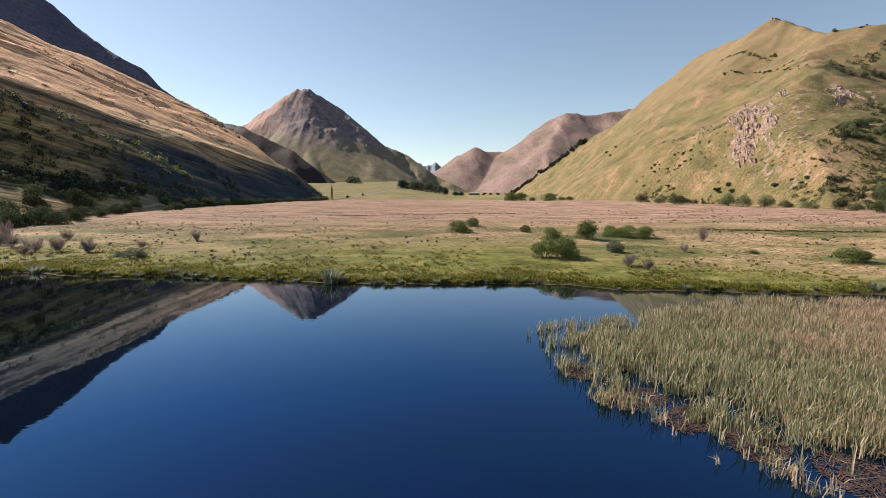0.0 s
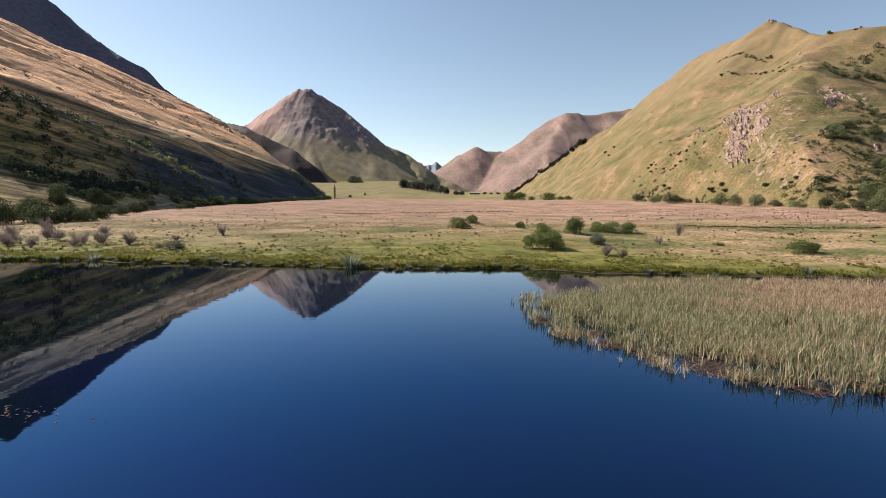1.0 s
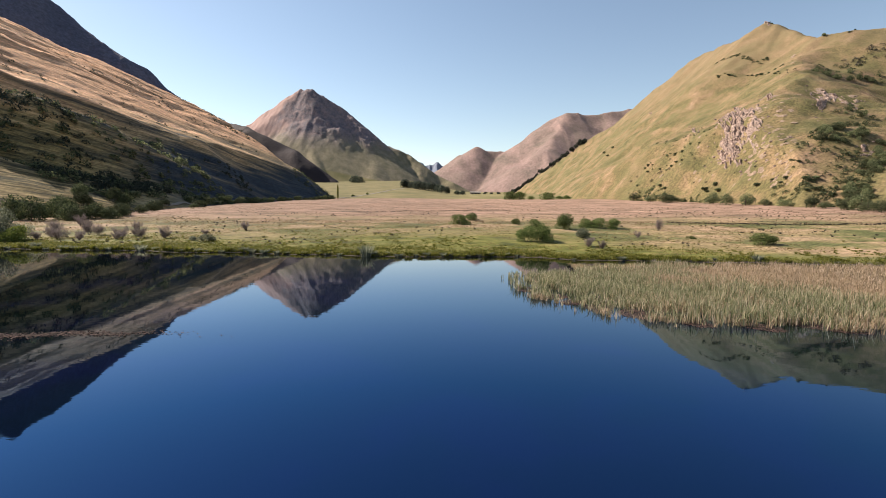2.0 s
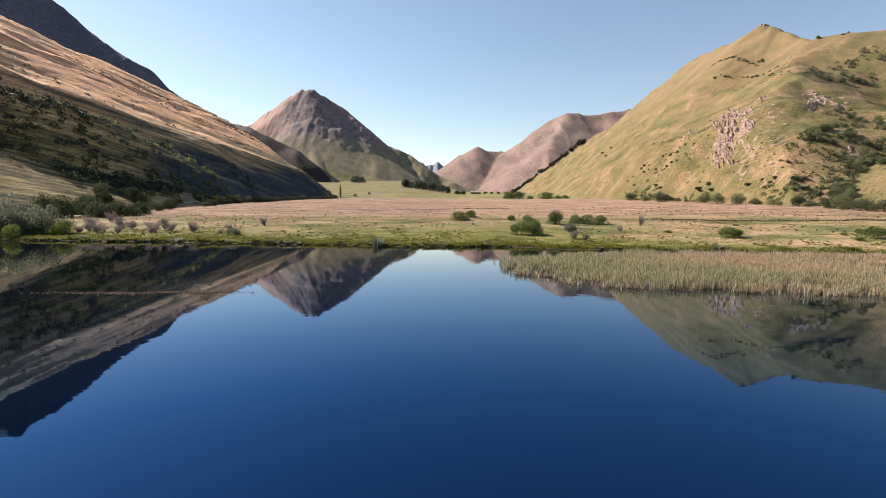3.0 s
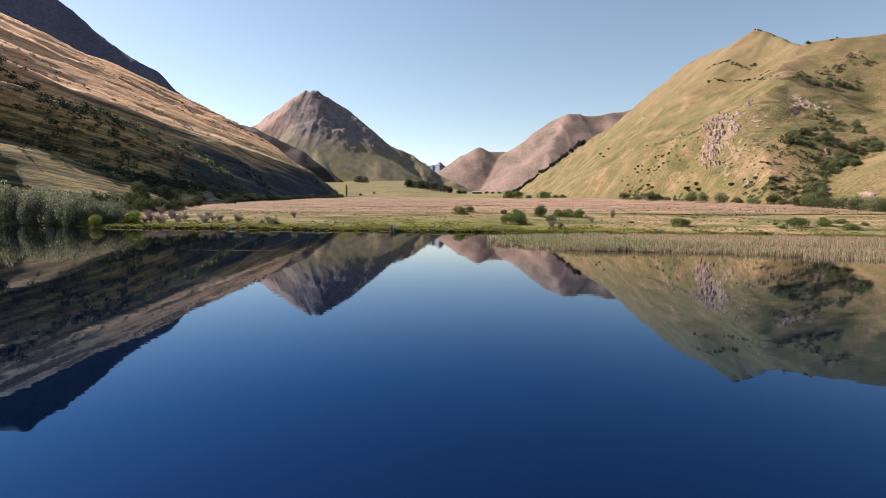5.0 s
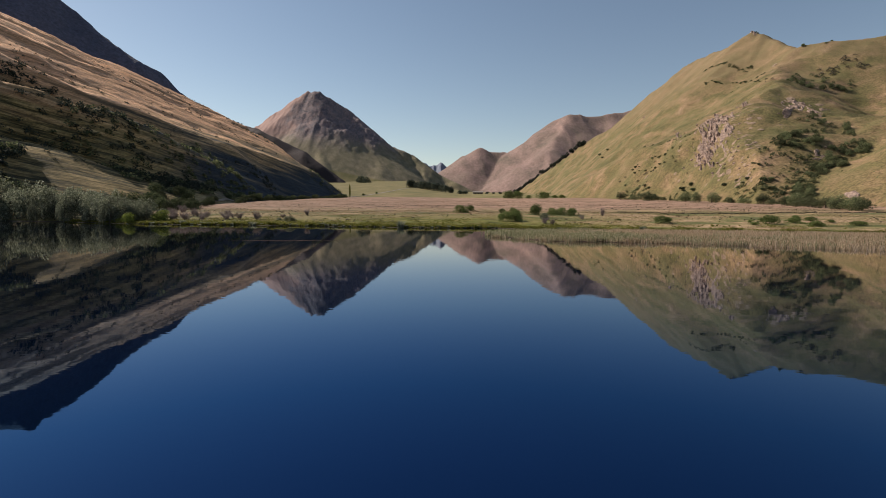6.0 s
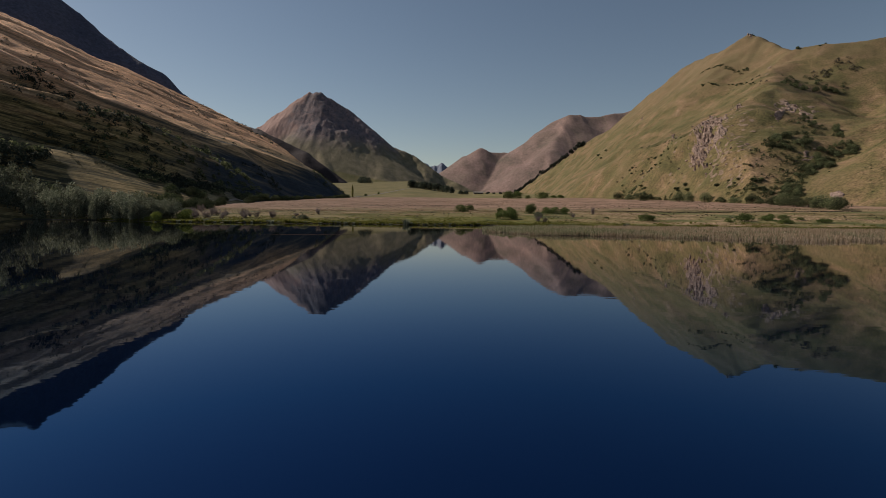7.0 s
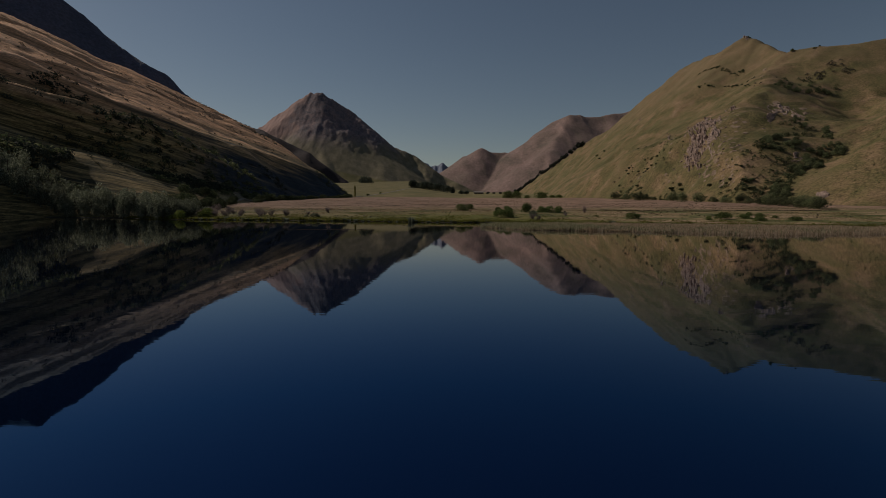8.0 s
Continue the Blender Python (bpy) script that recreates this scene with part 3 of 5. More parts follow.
def blades(roots, height, width, turn, lean, bend):
    """Curved, pointed blades: three triangles each."""
    n = len(roots)
    along = np.stack([np.cos(turn), np.sin(turn), np.zeros(n)], 1)
    side = np.stack([-np.sin(turn), np.cos(turn), np.zeros(n)], 1)
    up = np.array([0, 0, 1.0])
    h, w = height[:, None], width[:, None]
    mid = roots + up * h * 0.58 + along * h * (lean * 0.55)[:, None]
    tip = roots + up * h * (1 - 0.35 * np.abs(bend))[:, None] + along * h * (lean + bend)[:, None]
    verts = np.stack([roots - side * w * 0.5, roots + side * w * 0.5, mid - side * w * 0.5, mid + side * w * 0.5, tip], 1).reshape(-1, 3)
    k = np.arange(n)[:, None] * 5
    faces = np.stack([k + [0, 1, 3], k + [0, 3, 2], k + [2, 3, 4]], 1).reshape(-1, 3)
    return verts, faces


def tube(points, radii, sides=6):
    """A tapered limb through the points."""
    pts = np.array(points, float)
    verts, faces = [], []
    for i, (q, r) in enumerate(zip(pts, radii)):
        d = pts[min(i + 1, len(pts) - 1)] - pts[max(i - 1, 0)]
        d /= np.linalg.norm(d)
        a = np.cross(d, [0.3, 0.9, 0.1])
        a /= np.linalg.norm(a)
        b = np.cross(d, a)
        for k in range(sides):
            t = 2 * math.pi * k / sides
            verts.append(q + r * (math.cos(t) * a + math.sin(t) * b))
    for i in range(len(pts) - 1):
        for k in range(sides):
            faces.append((i * sides + k, i * sides + (k + 1) % sides, (i + 1) * sides + (k + 1) % sides, (i + 1) * sides + k))
    return np.array(verts), np.array(faces)


def joined(pieces):
    verts, faces, off = [], [], 0
    for v, f in pieces:
        verts.append(v)
        faces.append(f + off)
        off += len(v)
    return np.concatenate(verts), np.concatenate(faces)


def part(name, mesh, parent, label=""):
    ob = new(name, mesh)
    ob.parent = parent
    return tagged(ob, label)


def lobes(rng, n, w, h, count, low=0.15, high=1.0, shape="dome"):
    """Spots on the outside of several overlapping lobes that make a crown, and the way outward."""
    cs, rs = [], []
    for k in range(count):
        f = (k + rng.uniform(0.2, 0.8)) / count
        t = rng.uniform(0, 2 * math.pi)
        if shape == "cone":
            zc = low + (high - low) * f
            reach = (1 - f) ** 0.8 * 0.34 + 0.03
            r = 0.10 + 0.22 * (1 - f)
        elif shape == "column":
            zc, reach, r = low + (high - low) * f, 0.12 * math.sin(math.pi * min(f + 0.12, 1)), 0.30 * math.sin(math.pi * (0.15 + 0.75 * f)) + 0.08
        elif shape == "plume":
            zc, reach, r = low + (high - low) * rng.uniform(0.10, 0.68), 0.40 * math.sqrt(rng.uniform(0, 1)), rng.uniform(0.11, 0.19)
        else:
            zc = low + (high - low) * rng.uniform(0.08, 0.50)
            reach = 0.27 * rng.uniform(0.75, 1.25)
            r = rng.uniform(0.17, 0.27)
            if k < max(2, count // 4):
                zc, reach, r = low + (high - low) * rng.uniform(0.42, 0.60), 0.10 * rng.uniform(0.3, 1.2), rng.uniform(0.26, 0.36)
        cs.append((math.cos(t) * reach * w, math.sin(t) * reach * w, zc * h))
        rs.append(r)
    cs, rs = np.array(cs), np.array(rs)
    pick = rng.choice(count, n, p=rs ** 2 / (rs ** 2).sum())
    d = unit(rng.normal(size=(n, 3)) + [0, 0, 0.25])
    rad = rs[pick] * rng.uniform(0.62, 1.06, n)
    vert = {"column": 1.5, "plume": 1.35}.get(shape, 0.9)
    spots = cs[pick] + d * np.stack([rad * w, rad * w, rad * h * vert], 1)
    keep = spots[:, 2] > 0.02 * h
    return spots[keep], d[keep], cs, rs


def bush(name, label, category, w, h, leaf, leaf_size, n, count, seed, shape="dome", low=0.1, trunk=False, group=""):
    """A bush or tree: stems or a trunk with limbs, and a crown of separate leaf clumps."""
    rng = np.random.default_rng(seed)
    top = tagged(new(name), label, category, group)
    spots, out, cs, rs = lobes(rng, n, w, h, count, low, 1.0, shape)
    part("crown", mesh_np("crown", *leaf_cloud(spots, out, leaf_size, rng), [leaf]), top)
    limbs = []
    if trunk:
        r = 0.022 * h + 0.03
        knee = np.array([rng.normal() * 0.02 * w, rng.normal() * 0.02 * w, h * 0.35])
        limbs.append(tube([(0, 0, -0.3), knee * [1, 1, 0.5], knee, (0, 0, h * 0.85)], [r * 1.3, r, r * 0.8, r * 0.2]))
        for c in cs[: min(10, count)]:
            a = knee * rng.uniform(0.6, 1.5)
            limbs.append(tube([a, (a + c) / 2 + [0, 0, 0.04 * h], c], [r * 0.5, r * 0.3, r * 0.1], 5))
        part("trunk", mesh_np("trunk", *joined(limbs), [bark_mat], smooth=True), top, "grey-brown bark")
    else:
        for c in cs[: min(7, count)]:
            limbs.append(tube([(c[0] * 0.15, c[1] * 0.15, -0.2), c * [0.5, 0.5, 0.45], c], [0.012 * h + 0.01, 0.010 * h, 0.004 * h], 5))
        part("stem_cluster", mesh_np("stem_cluster", *joined(limbs), [bark_mat], smooth=True), top, "thin brown stems")
    top["size"] = (float(w), float(h))
    return top


def bare_shrub(label, w, h, n, seed, group=""):
    """A leafless shrub: a fan of stems that fork into fine twigs."""
    rng = np.random.default_rng(seed)
    top = tagged(new("bare_shrub"), label, "shrub", group)
    stems, roots, ways = [], [], []
    for k in range(9):
        t = rng.uniform(0, 2 * math.pi)
        end = np.array([math.cos(t) * w * 0.46 * rng.uniform(0.3, 1), math.sin(t) * w * 0.46 * rng.uniform(0.3, 1), h * rng.uniform(0.35, 0.85)])
        stems.append(tube([(end[0] * 0.1, end[1] * 0.1, -0.15), end * [0.45, 0.45, 0.5], end], [0.035, 0.025, 0.008], 4))
        for j in range(n // 9):
            roots.append(end * rng.uniform(0.25, 1.0) + rng.normal(size=3) * [0.05 * w, 0.05 * w, 0.04 * h])
    roots = np.array(roots)
    m = len(roots)
    v, f = blades(roots, h * rng.uniform(0.16, 0.34, m), np.full(m, 0.024), rng.uniform(0, 6.28, m), rng.uniform(0.1, 0.8, m), rng.uniform(-0.2, 0.3, m))
    part("stem_cluster", mesh_np("stem_cluster", *joined(stems), [bark_mat], smooth=True), top)
    part("twig_crown", mesh_np("twig_crown", v, f, [twig_mat]), top, "fine purple-grey twigs")
    top["size"] = (float(w), float(h))
    return top


def set_out(protos, places, rng, sink=0.05, lie=False):
    """Stands the prototypes, then copies of them, at the places (x, y, width, height)."""
    for k, (x, y, w, h) in enumerate(places):
        src = protos[k % len(protos)]
        pw, ph = src["size"]
        m = pose(x, y, land_at(x, y) - sink * h, 0, 0, float(rng.uniform(0, 360)))
        if lie:  # flat on the slope
            z0 = land_at(x, y)
            up = Vector((z0 - land_at(x + 2, y), z0 - land_at(x, y + 2), 2.0)).normalized()
            turn = Vector((0, 0, 1)).rotation_difference(up).to_matrix().to_4x4()
            m = pose(x, y, z0 - sink * h) @ turn @ pose(0, 0, 0, 0, 0, float(rng.uniform(0, 360)))
        ob = copy_thing(src, m)
        ob.scale = (w / pw, w / pw, h / ph)
        del ob["size"]
    for src in protos:
        for o in (*src.children, src):
            bpy.data.objects.remove(o)


# ---- bushes on the valley floor ----
def willow_bushes(label, n=3600, leaf=None, group="bushes on the valley floor", seeds=(1, 2, 3, 4), w=7.0, h=4.4, size=0.135):
    return [bush("bush", label, "bush", w, h, leaf or willow_leaf, size, n, 9, s, low=-0.03, group=group) for s in seeds]


BUSHES = [(4.6, 141.4, 8.4, 3.9), (10.9, 172.0, 6.0, 3.4), (20.5, 96.2, 6.0, 4.3), (24.2, 95.5, 6.6, 4.9), (26.4, 118.2, 5.2, 3.3), (24.9, 144.7, 4.1, 2.3), (36.8, 124.3, 7.4, 5.4),
          (46.3, 132.5, 5.6, 3.4), (49.7, 130.3, 6.4, 3.6), (54.0, 129.5, 5.9, 3.6), (78.1, 91.5, 7.0, 3.1)]
set_out(willow_bushes("rounded dense green willow bush on dry grass"), [(x, y, w, h * 1.22) for x, y, w, h in BUSHES], ROLL)
EAST_BUSHES = [(116.4, 90.3, 8.3, 4.3), (106.4, 82.9, 3.7, 1.8), (125.7, 89.4, 7.3, 2.9), (124.4, 78.4, 5.7, 2.8), (122.4, 101.8, 3.1, 1.7), (136.9, 106.3, 3.9, 2.3), (136.2, 96.5, 5.1, 2.5), (113.7, 96.5, 2.7, 1.4), (137.6, 89.2, 3.4, 1.4), (139.4, 78.9, 6.5, 2.1), (65.0, 101.1, 2.8, 1.2)]
set_out(willow_bushes("low green bush beside the reed bed", 1900, None, "low bushes by the reeds", (11, 12, 13), 6.0, 2.8), EAST_BUSHES, ROLL)
set_out(willow_bushes("grey-green bush with loose foliage", 1900, grey_leaf, "grey bushes", (21, 22), 4.6, 3.4), [(36.8, 103.0, 4.8, 3.5), (-62.5, 97.2, 4.7, 2.4), (-66.9, 99.2, 2.5, 1.7)], ROLL)
BARE = [(-91.7, 107.8, 5.7, 3.8), (-78.9, 106.8, 3.5, 4.0), (-63.2, 124.2, 4.4, 3.2), (-127.3, 140.4, 4.9, 4.6), (-91.4, 113.8, 3.3, 2.7), (65.1, 121.1, 3.5, 4.2), (51.3, 102.5, 2.6, 2.2), (33.4, 87.0, 4.1, 2.6), (35.7, 83.8, 2.9, 2.2),
        (-106.0, 103.7, 6.9, 3.6), (-97.9, 100.1, 4.8, 3.1), (-89.3, 102.2, 3.9, 2.3), (-78.6, 106.9, 4.0, 2.4), (-110.5, 101.9, 3.9, 2.7), (-115.0, 112.0, 5.0, 3.4), (-104.0, 116.0, 5.0, 3.2), (-70.0, 112.0, 3.0, 2.0), (-115.0, 126.0, 6.0, 4.2), (-101.0, 130.0, 4.5, 3.0), (-121.0, 122.0, 6.5, 4.5), (-109.0, 119.0, 5.0, 3.6), (-86.0, 107.5, 4.2, 3.4)]
set_out([bare_shrub("leafless purple-grey twiggy shrub in the grass", 4.5, 3.2, 1100, s, "bare shrubs") for s in (31, 32, 33)], BARE, ROLL)

# ---- willows at the western shore ----
SHORE_TREES = [(-128.5, 92.0, 7.3, 9.1), (-134.0, 95.5, 8.5, 11.5), (-140.5, 100.0, 9.7, 13.2), (-146.0, 101.5, 9.0, 12.2), (-152.0, 103.5, 10.3, 14.0), (-158.5, 103.0, 9.7, 12.6), (-165.0, 106.5, 10.9, 15.0), (-171.0, 106.0, 9.7, 13.2), (-178.0, 108.5, 10.9, 14.8), (-185.0, 108.5, 10.3, 13.2), (-192.0, 111.0, 11.6, 15.4), (-199.0, 110.5, 10.9, 14.0), (-207.0, 112.5, 12.1, 15.4), (-216.0, 113.5, 12.1, 15.8), (-226.0, 115.5, 12.1, 16.5), (-144.0, 110.5, 10.3, 14.0), (-158.0, 113.5, 10.9, 15.8), (-172.0, 116.5, 11.6, 16.8), (-188.0, 120.5, 12.1, 17.5), (-205.0, 123.5, 12.1, 18.2), (-136.0, 106.5, 8.5, 11.2), (-126.0, 98.5, 7.2, 8.8), (-150.0, 98.0, 5.5, 7.5), (-163.0, 100.0, 5.5, 8.1), (-181.0, 104.0, 6.1, 8.8), (-121.5, 96.0, 5.5, 6.5), (-127.0, 106.0, 7.0, 8.5), (-133.0, 93.5, 5.0, 6.0), (-139.0, 96.5, 5.0, 6.5),
               (-117.5, 97.0, 6.5, 7.0), (-120.5, 100.0, 8.0, 9.5), (-123.5, 104.0, 8.5, 10.0), (-124.5, 95.0, 7.5, 9.5), (-130.0, 99.0, 9.0, 12.0), (-114.0, 101.0, 5.0, 5.0), (-232.0, 112.0, 12.0, 16.0), (-242.0, 116.0, 13.0, 16.0), (-253.0, 118.0, 13.0, 17.0), (-222.0, 122.0, 13.0, 19.0), (-240.0, 126.0, 13.0, 19.0)]
SHORE_TREES = [(x, y, w * 1.15, h * 1.1) for x, y, w, h in SHORE_TREES]
set_out([bush("willow_tree", "grey-green willow tree standing at the water's edge", "tree", 8.5, 8.0, grey_leaf, 0.19, 2800, 24, s, "plume", low=0.02, trunk=True, group="willows at the shore") for s in (41, 42, 43, 44)], SHORE_TREES, ROLL)
set_out(willow_bushes("yellow-green bush at the shore", 2000, lime_leaf, "yellow-green bushes", (51, 52), 5.5, 3.2, 0.15), [(-119.5, 89.5, 5.6, 4.3), (-111.5, 97.0, 8.5, 5.4), (-124.0, 91.0, 3.0, 2.0)], ROLL)
ROADSIDE = [(-161.1, 179.2, 8.4, 8.4), (-155.8, 182.8, 9.6, 7.5), (-147.7, 184.7, 9.7, 6.5), (-189.4, 250.1, 11.1, 10.2), (-161.3, 226.9, 8.0, 4.8), (-181.0, 272.6, 9.6, 4.5), (-187.7, 295.9, 9.0, 5.5), (-179.8, 325.3, 12.9, 6.1),
            (-194.4, 367.3, 12.9, 7.7), (-197.8, 402.3, 12.2, 7.5), (-158.4, 190.8, 12.0, 6.6), (-162.1, 204.8, 10.7, 5.1), (-176.0, 235.0, 10.0, 6.0), (-168.0, 216.0, 9.0, 5.0),
            (-158, 174, 11, 9), (-165, 181, 12, 11), (-150, 168, 8, 6), (-157, 190, 11, 9), (-172, 186, 13, 12), (-180, 196, 12, 10), (-154, 203, 8, 6), (-160, 212, 9, 7), (-169, 250, 9, 7), (-185, 251, 12, 10), (-187, 222, 12, 9), (-195, 232, 10, 8), (-183, 280, 10, 7), (-166, 291, 7, 4), (-170, 170, 13, 12), (-182, 176, 14, 13)]
set_out([bush("roadside_tree", "green rounded tree below the hillside road", "tree", 10.0, 7.0, dark_leaf, 0.28, 1700, 12, s, low=0.05, trunk=True, group="trees along the road") for s in (61, 62, 63)], ROADSIDE, ROLL)
foot_row = []
for k in range(46):
    y = 385 + k * 7.6 + ROLL.uniform(-3, 3)
    x = -196 + 26 * float(ramp(480, 740, y)) + ROLL.uniform(-5, 3)
    s = ROLL.uniform(4.5, 11)
    foot_row.append((x, y, s * 1.15, s * 0.72))
set_out([bush("scrub_tree", "dusky green shaded tree at the foot of the hill", "tree", 9.0, 6.2, dark_leaf, 0.36, 760, 9, s, low=0.03, trunk=True, group="trees along the hill foot") for s in (66, 67, 68)], foot_row, ROLL)

# ---- far end of the valley ----
set_out([bush("poplar", "slender upright poplar turning yellow-green", "tree", 4.0, 18.0, poplar_leaf, 0.4, 1300, 12, 71, "column", 0.08, True)], [(-170.1, 742.1, 4.6, 18.5)], ROLL)
set_out([bush("scrub_tree", "small green tree beside the farm track", "tree", 6.0, 5.0, willow_leaf, 0.35, 500, 7, 72, low=0.08, trunk=True)], [(-153.4, 780.1, 7.3, 5.5), (-138.7, 838.3, 5.9, 5.4)], ROLL)
set_out([bush("willow_tree", "broad green willow at the far end of the meadow", "tree", 22.0, 16.0, willow_leaf, 0.7, 1500, 13, s, low=0.08, trunk=True, group="far willows") for s in (73, 74)], [(92.0, 668.0, 21.0, 16.5), (107.0, 676.0, 20.0, 15.0), (152.0, 690.0, 26.0, 14.5), (187.0, 720.0, 13.0, 8.0), (130.0, 712.0, 12.0, 7.5), (172.0, 705.0, 12.0, 7.0)], ROLL)
PINES = [(-110.1, 1269.4, 21.5, 26.5), (-99.8, 1276.2, 21.5, 21.4), (-84.6, 1211.7, 20.5, 21.9), (-71.4, 1162.6, 19.8, 22.5), (-60.1, 1135.0, 19.2, 23.4), (-49.8, 1121.4, 19.1, 23.6), (-38.5, 1112.5, 18.9, 22.0), (-28.7, 1103.6, 18.8, 23.2), (-17.8, 1082.1, 18.8, 21.8), (-7.2, 1033.9, 18.0, 20.2), (3.4, 1003.5, 16.5, 17.8), (24.1, 950.2, 14.5, 10.5), (35.3, 955.0, 13.4, 9.3), (-105.0, 1300.0, 21.2, 25.0), (-77.0, 1190.0, 20.0, 23.0), (-55.0, 1150.0, 18.8, 22.0)]
set_out([bush("pine_tree", "dark green pine tree in a shelter belt", "tree", 14.0, 24.0, pine_leaf, 0.8, 1500, 12, s, "dome", 0.12, True, "pines of the shelter belt") for s in (75, 76, 77)], PINES, ROLL)
set_out([bush("pine_tree", "dark pine in a small block on the mountain foot", "tree", 20.0, 26.0, pine_leaf, 1.2, 500, 12, 78, "cone", 0.06, True, "pines on the mountain foot")], [(-384.3, 1993.8, 26.9, 30.0), (-372.0, 1990.0, 26.0, 31.0), (-361.1, 1980.5, 26.6, 30.3), (-350.0, 1968.0, 25.0, 28.0), (-340.4, 1957.4, 25.0, 26.0), (-393.1, 2030.0, 26.0, 27.0), (-376.0, 2045.0, 26.0, 27.0)], ROLL)
set_out([bush("scrub_tree", "small dark tree near the farm building", "tree", 15.0, 10.0, scrub_leaf, 0.8, 500, 8, 79, low=0.05, trunk=True)], [(115.0, 1340.0, 16.0, 9.0), (150.0, 1350.0, 14.0, 8.0), (133.0, 1360.0, 12.0, 7.0)], ROLL)

# ---- shrubs on the eastern hill ----
EAST_FOOT = [(229.0, 564.7, 19.1, 12.4), (222.0, 498.4, 13.5, 9.4), (223.8, 470.9, 22.5, 12.6), (237.7, 479.7, 14.8, 7.6), (242.0, 411.8, 17.3, 13.3), (240.2, 388.5, 12.2, 13.8), (250.5, 378.6, 16.2, 11.9), (266.1, 378.8, 12.3, 7.0), (264.2, 350.9, 12.9, 7.7), (254.0, 308.0, 12.5, 10.4), (255.5, 299.2, 11.1, 6.1), (251.7, 280.1, 11.4, 8.6), (253.8, 270.1, 15.2, 11.8), (240.6, 237.1, 12.7, 9.2), (241.5, 226.5, 13.1, 9.7), (238.2, 211.6, 15.0, 10.0), (229.6, 191.9, 13.9, 9.2), (232.0, 203.0, 12.0, 8.0), (226.0, 183.0, 13.0, 9.0), (245.0, 246.0, 12.0, 9.0), (248.0, 258.0, 11.0, 8.0), (262.0, 290.0, 11.0, 9.0), (219.0, 172.0, 13.0, 9.0)]
east_tree = [bush("hill_tree", "mid-green rounded tree at the foot of the hill", "tree", 12.0, 9.0, hill_leaf, 0.32, 1600, 11, s, low=0.04, trunk=True, group="trees along the hill foot") for s in (81, 82, 83)]
set_out(east_tree, EAST_FOOT, ROLL)


def patch_places(patches, rng, flat):
    """Places spread over slanting patches: centre, two half axes, how many, how wide."""
    out = []
    for cx, cy, ax, ay, bx, by, n, size in patches:
        for k in range(n):
            a, b = rng.uniform(-1, 1), rng.uniform(-1, 1)
            s = size * rng.uniform(0.55, 1.3)
            out.append((cx + a * ax + b * bx, cy + a * ay + b * by, s, s * flat * rng.uniform(0.85, 1.2)))
    return out


# centre x, y, first half axis, second half axis, how many, metres wide
GULLY_SCRUB = [(344, 415, 10, -4, 12, 17, 22, 9.1), (364, 405, 8, 0, 8, 10, 9, 8.2), (300, 329, 5, -8, 8, 12, 26, 7.9), (334, 361, 5, -7, 11, 14, 25, 8.6), (360, 372, 2, -10, 13, 16, 25, 8.3), (395, 394, 9, -2, 9, 11, 19, 8.0), (256, 555, 4, -40, 5, 8, 10, 6.0), (262, 470, 4, -40, 6, 8, 8, 5.5), (529, 657, 33, 6, 10, 14, 22, 9.7), (578, 657, 11, -2, 3, 5, 9, 9.7), (413, 474, 21, 15, 30, 40, 12, 7.9), (378, 394, 5, -1, 3, 4, 7, 7.4), (422, 437, -5, -14, 19, 23, 16, 7.5)]
SLOPE_SCRUB = [(514, 848, 23, -38, 2, 4, 14, 5.3), (290, 569, 10, -31, 10, 22, 10, 4.4), (282, 398, 0, -17, 3, 5, 4, 5.4), (260, 561, 6, -16, 4, 10, 5, 7.3), (300, 387, 11, -2, 5, 8, 4, 4.2), (272, 478, 4, -17, 3, 6, 5, 6.4), (338, 990, -5, -44, 14, 45, 4, 7.4), (497, 724, -4, -25, 10, 16, 4, 5.5), (561, 853, 4, -7, 3, 5, 3, 6.4), (287, 355, 7, -3, 6, 9, 7, 5.9), (616, 793, 3, 7, 2, 3, 4, 6.5), (640, 765, 8, 4, 2, 3, 3, 4.5), (626, 942, 2, 10, 2, 2, 4, 4.0), (273, 614, 6, -20, 6, 8, 7, 5.0), (294, 590, 8, -24, 6, 8, 8, 4.0)]
GREY_SCRUB = [(599, 709, 13, -16, 6, 9, 10, 7.2), (635, 701, 13, -10, 8, 11, 13, 8.1), (502, 686, 20, -8, 19, 29, 8, 4.4), (266, 616, 7, -55, 8, 21, 10, 4.0), (283, 483, 3, -60, 10, 21, 10, 3.2), (313, 369, 16, -4, 12, 18, 12, 3.6)]
set_out([bush("hill_shrub", "mid-green shrub in a gully of the hillside", "shrub", 9.0, 6.5, hill_leaf, 0.38, 600, 9, s, low=0.03, group="shrubs on the hillside") for s in (84, 85, 86)], [(x, y, w * 0.8, h * 0.8) for x, y, w, h in patch_places(GULLY_SCRUB, ROLL, 0.92)], ROLL)
set_out([bush("hill_shrub", "small green shrub on the open grassy slope", "shrub", 5.0, 3.6, hill_leaf, 0.40, 340, 7, s, low=0.03, group="shrubs on the hillside") for s in (87, 88)], patch_places(SLOPE_SCRUB, ROLL, 0.62), ROLL)
RIDGE_Y, RIDGE_X = [1588, 1617, 1676, 1748, 1844, 1947, 2069, 2246], [462, 452, 410, 386, 363, 337, 321, 313]
ridge_row = []
for k in range(64):
    y = 1590 + 640 * (k / 63) ** 1.25
    ridge_row.append((float(np.interp(y, RIDGE_Y, RIDGE_X)) - ROLL.uniform(0, 7), y, ROLL.uniform(14, 20), ROLL.uniform(14, 22)))
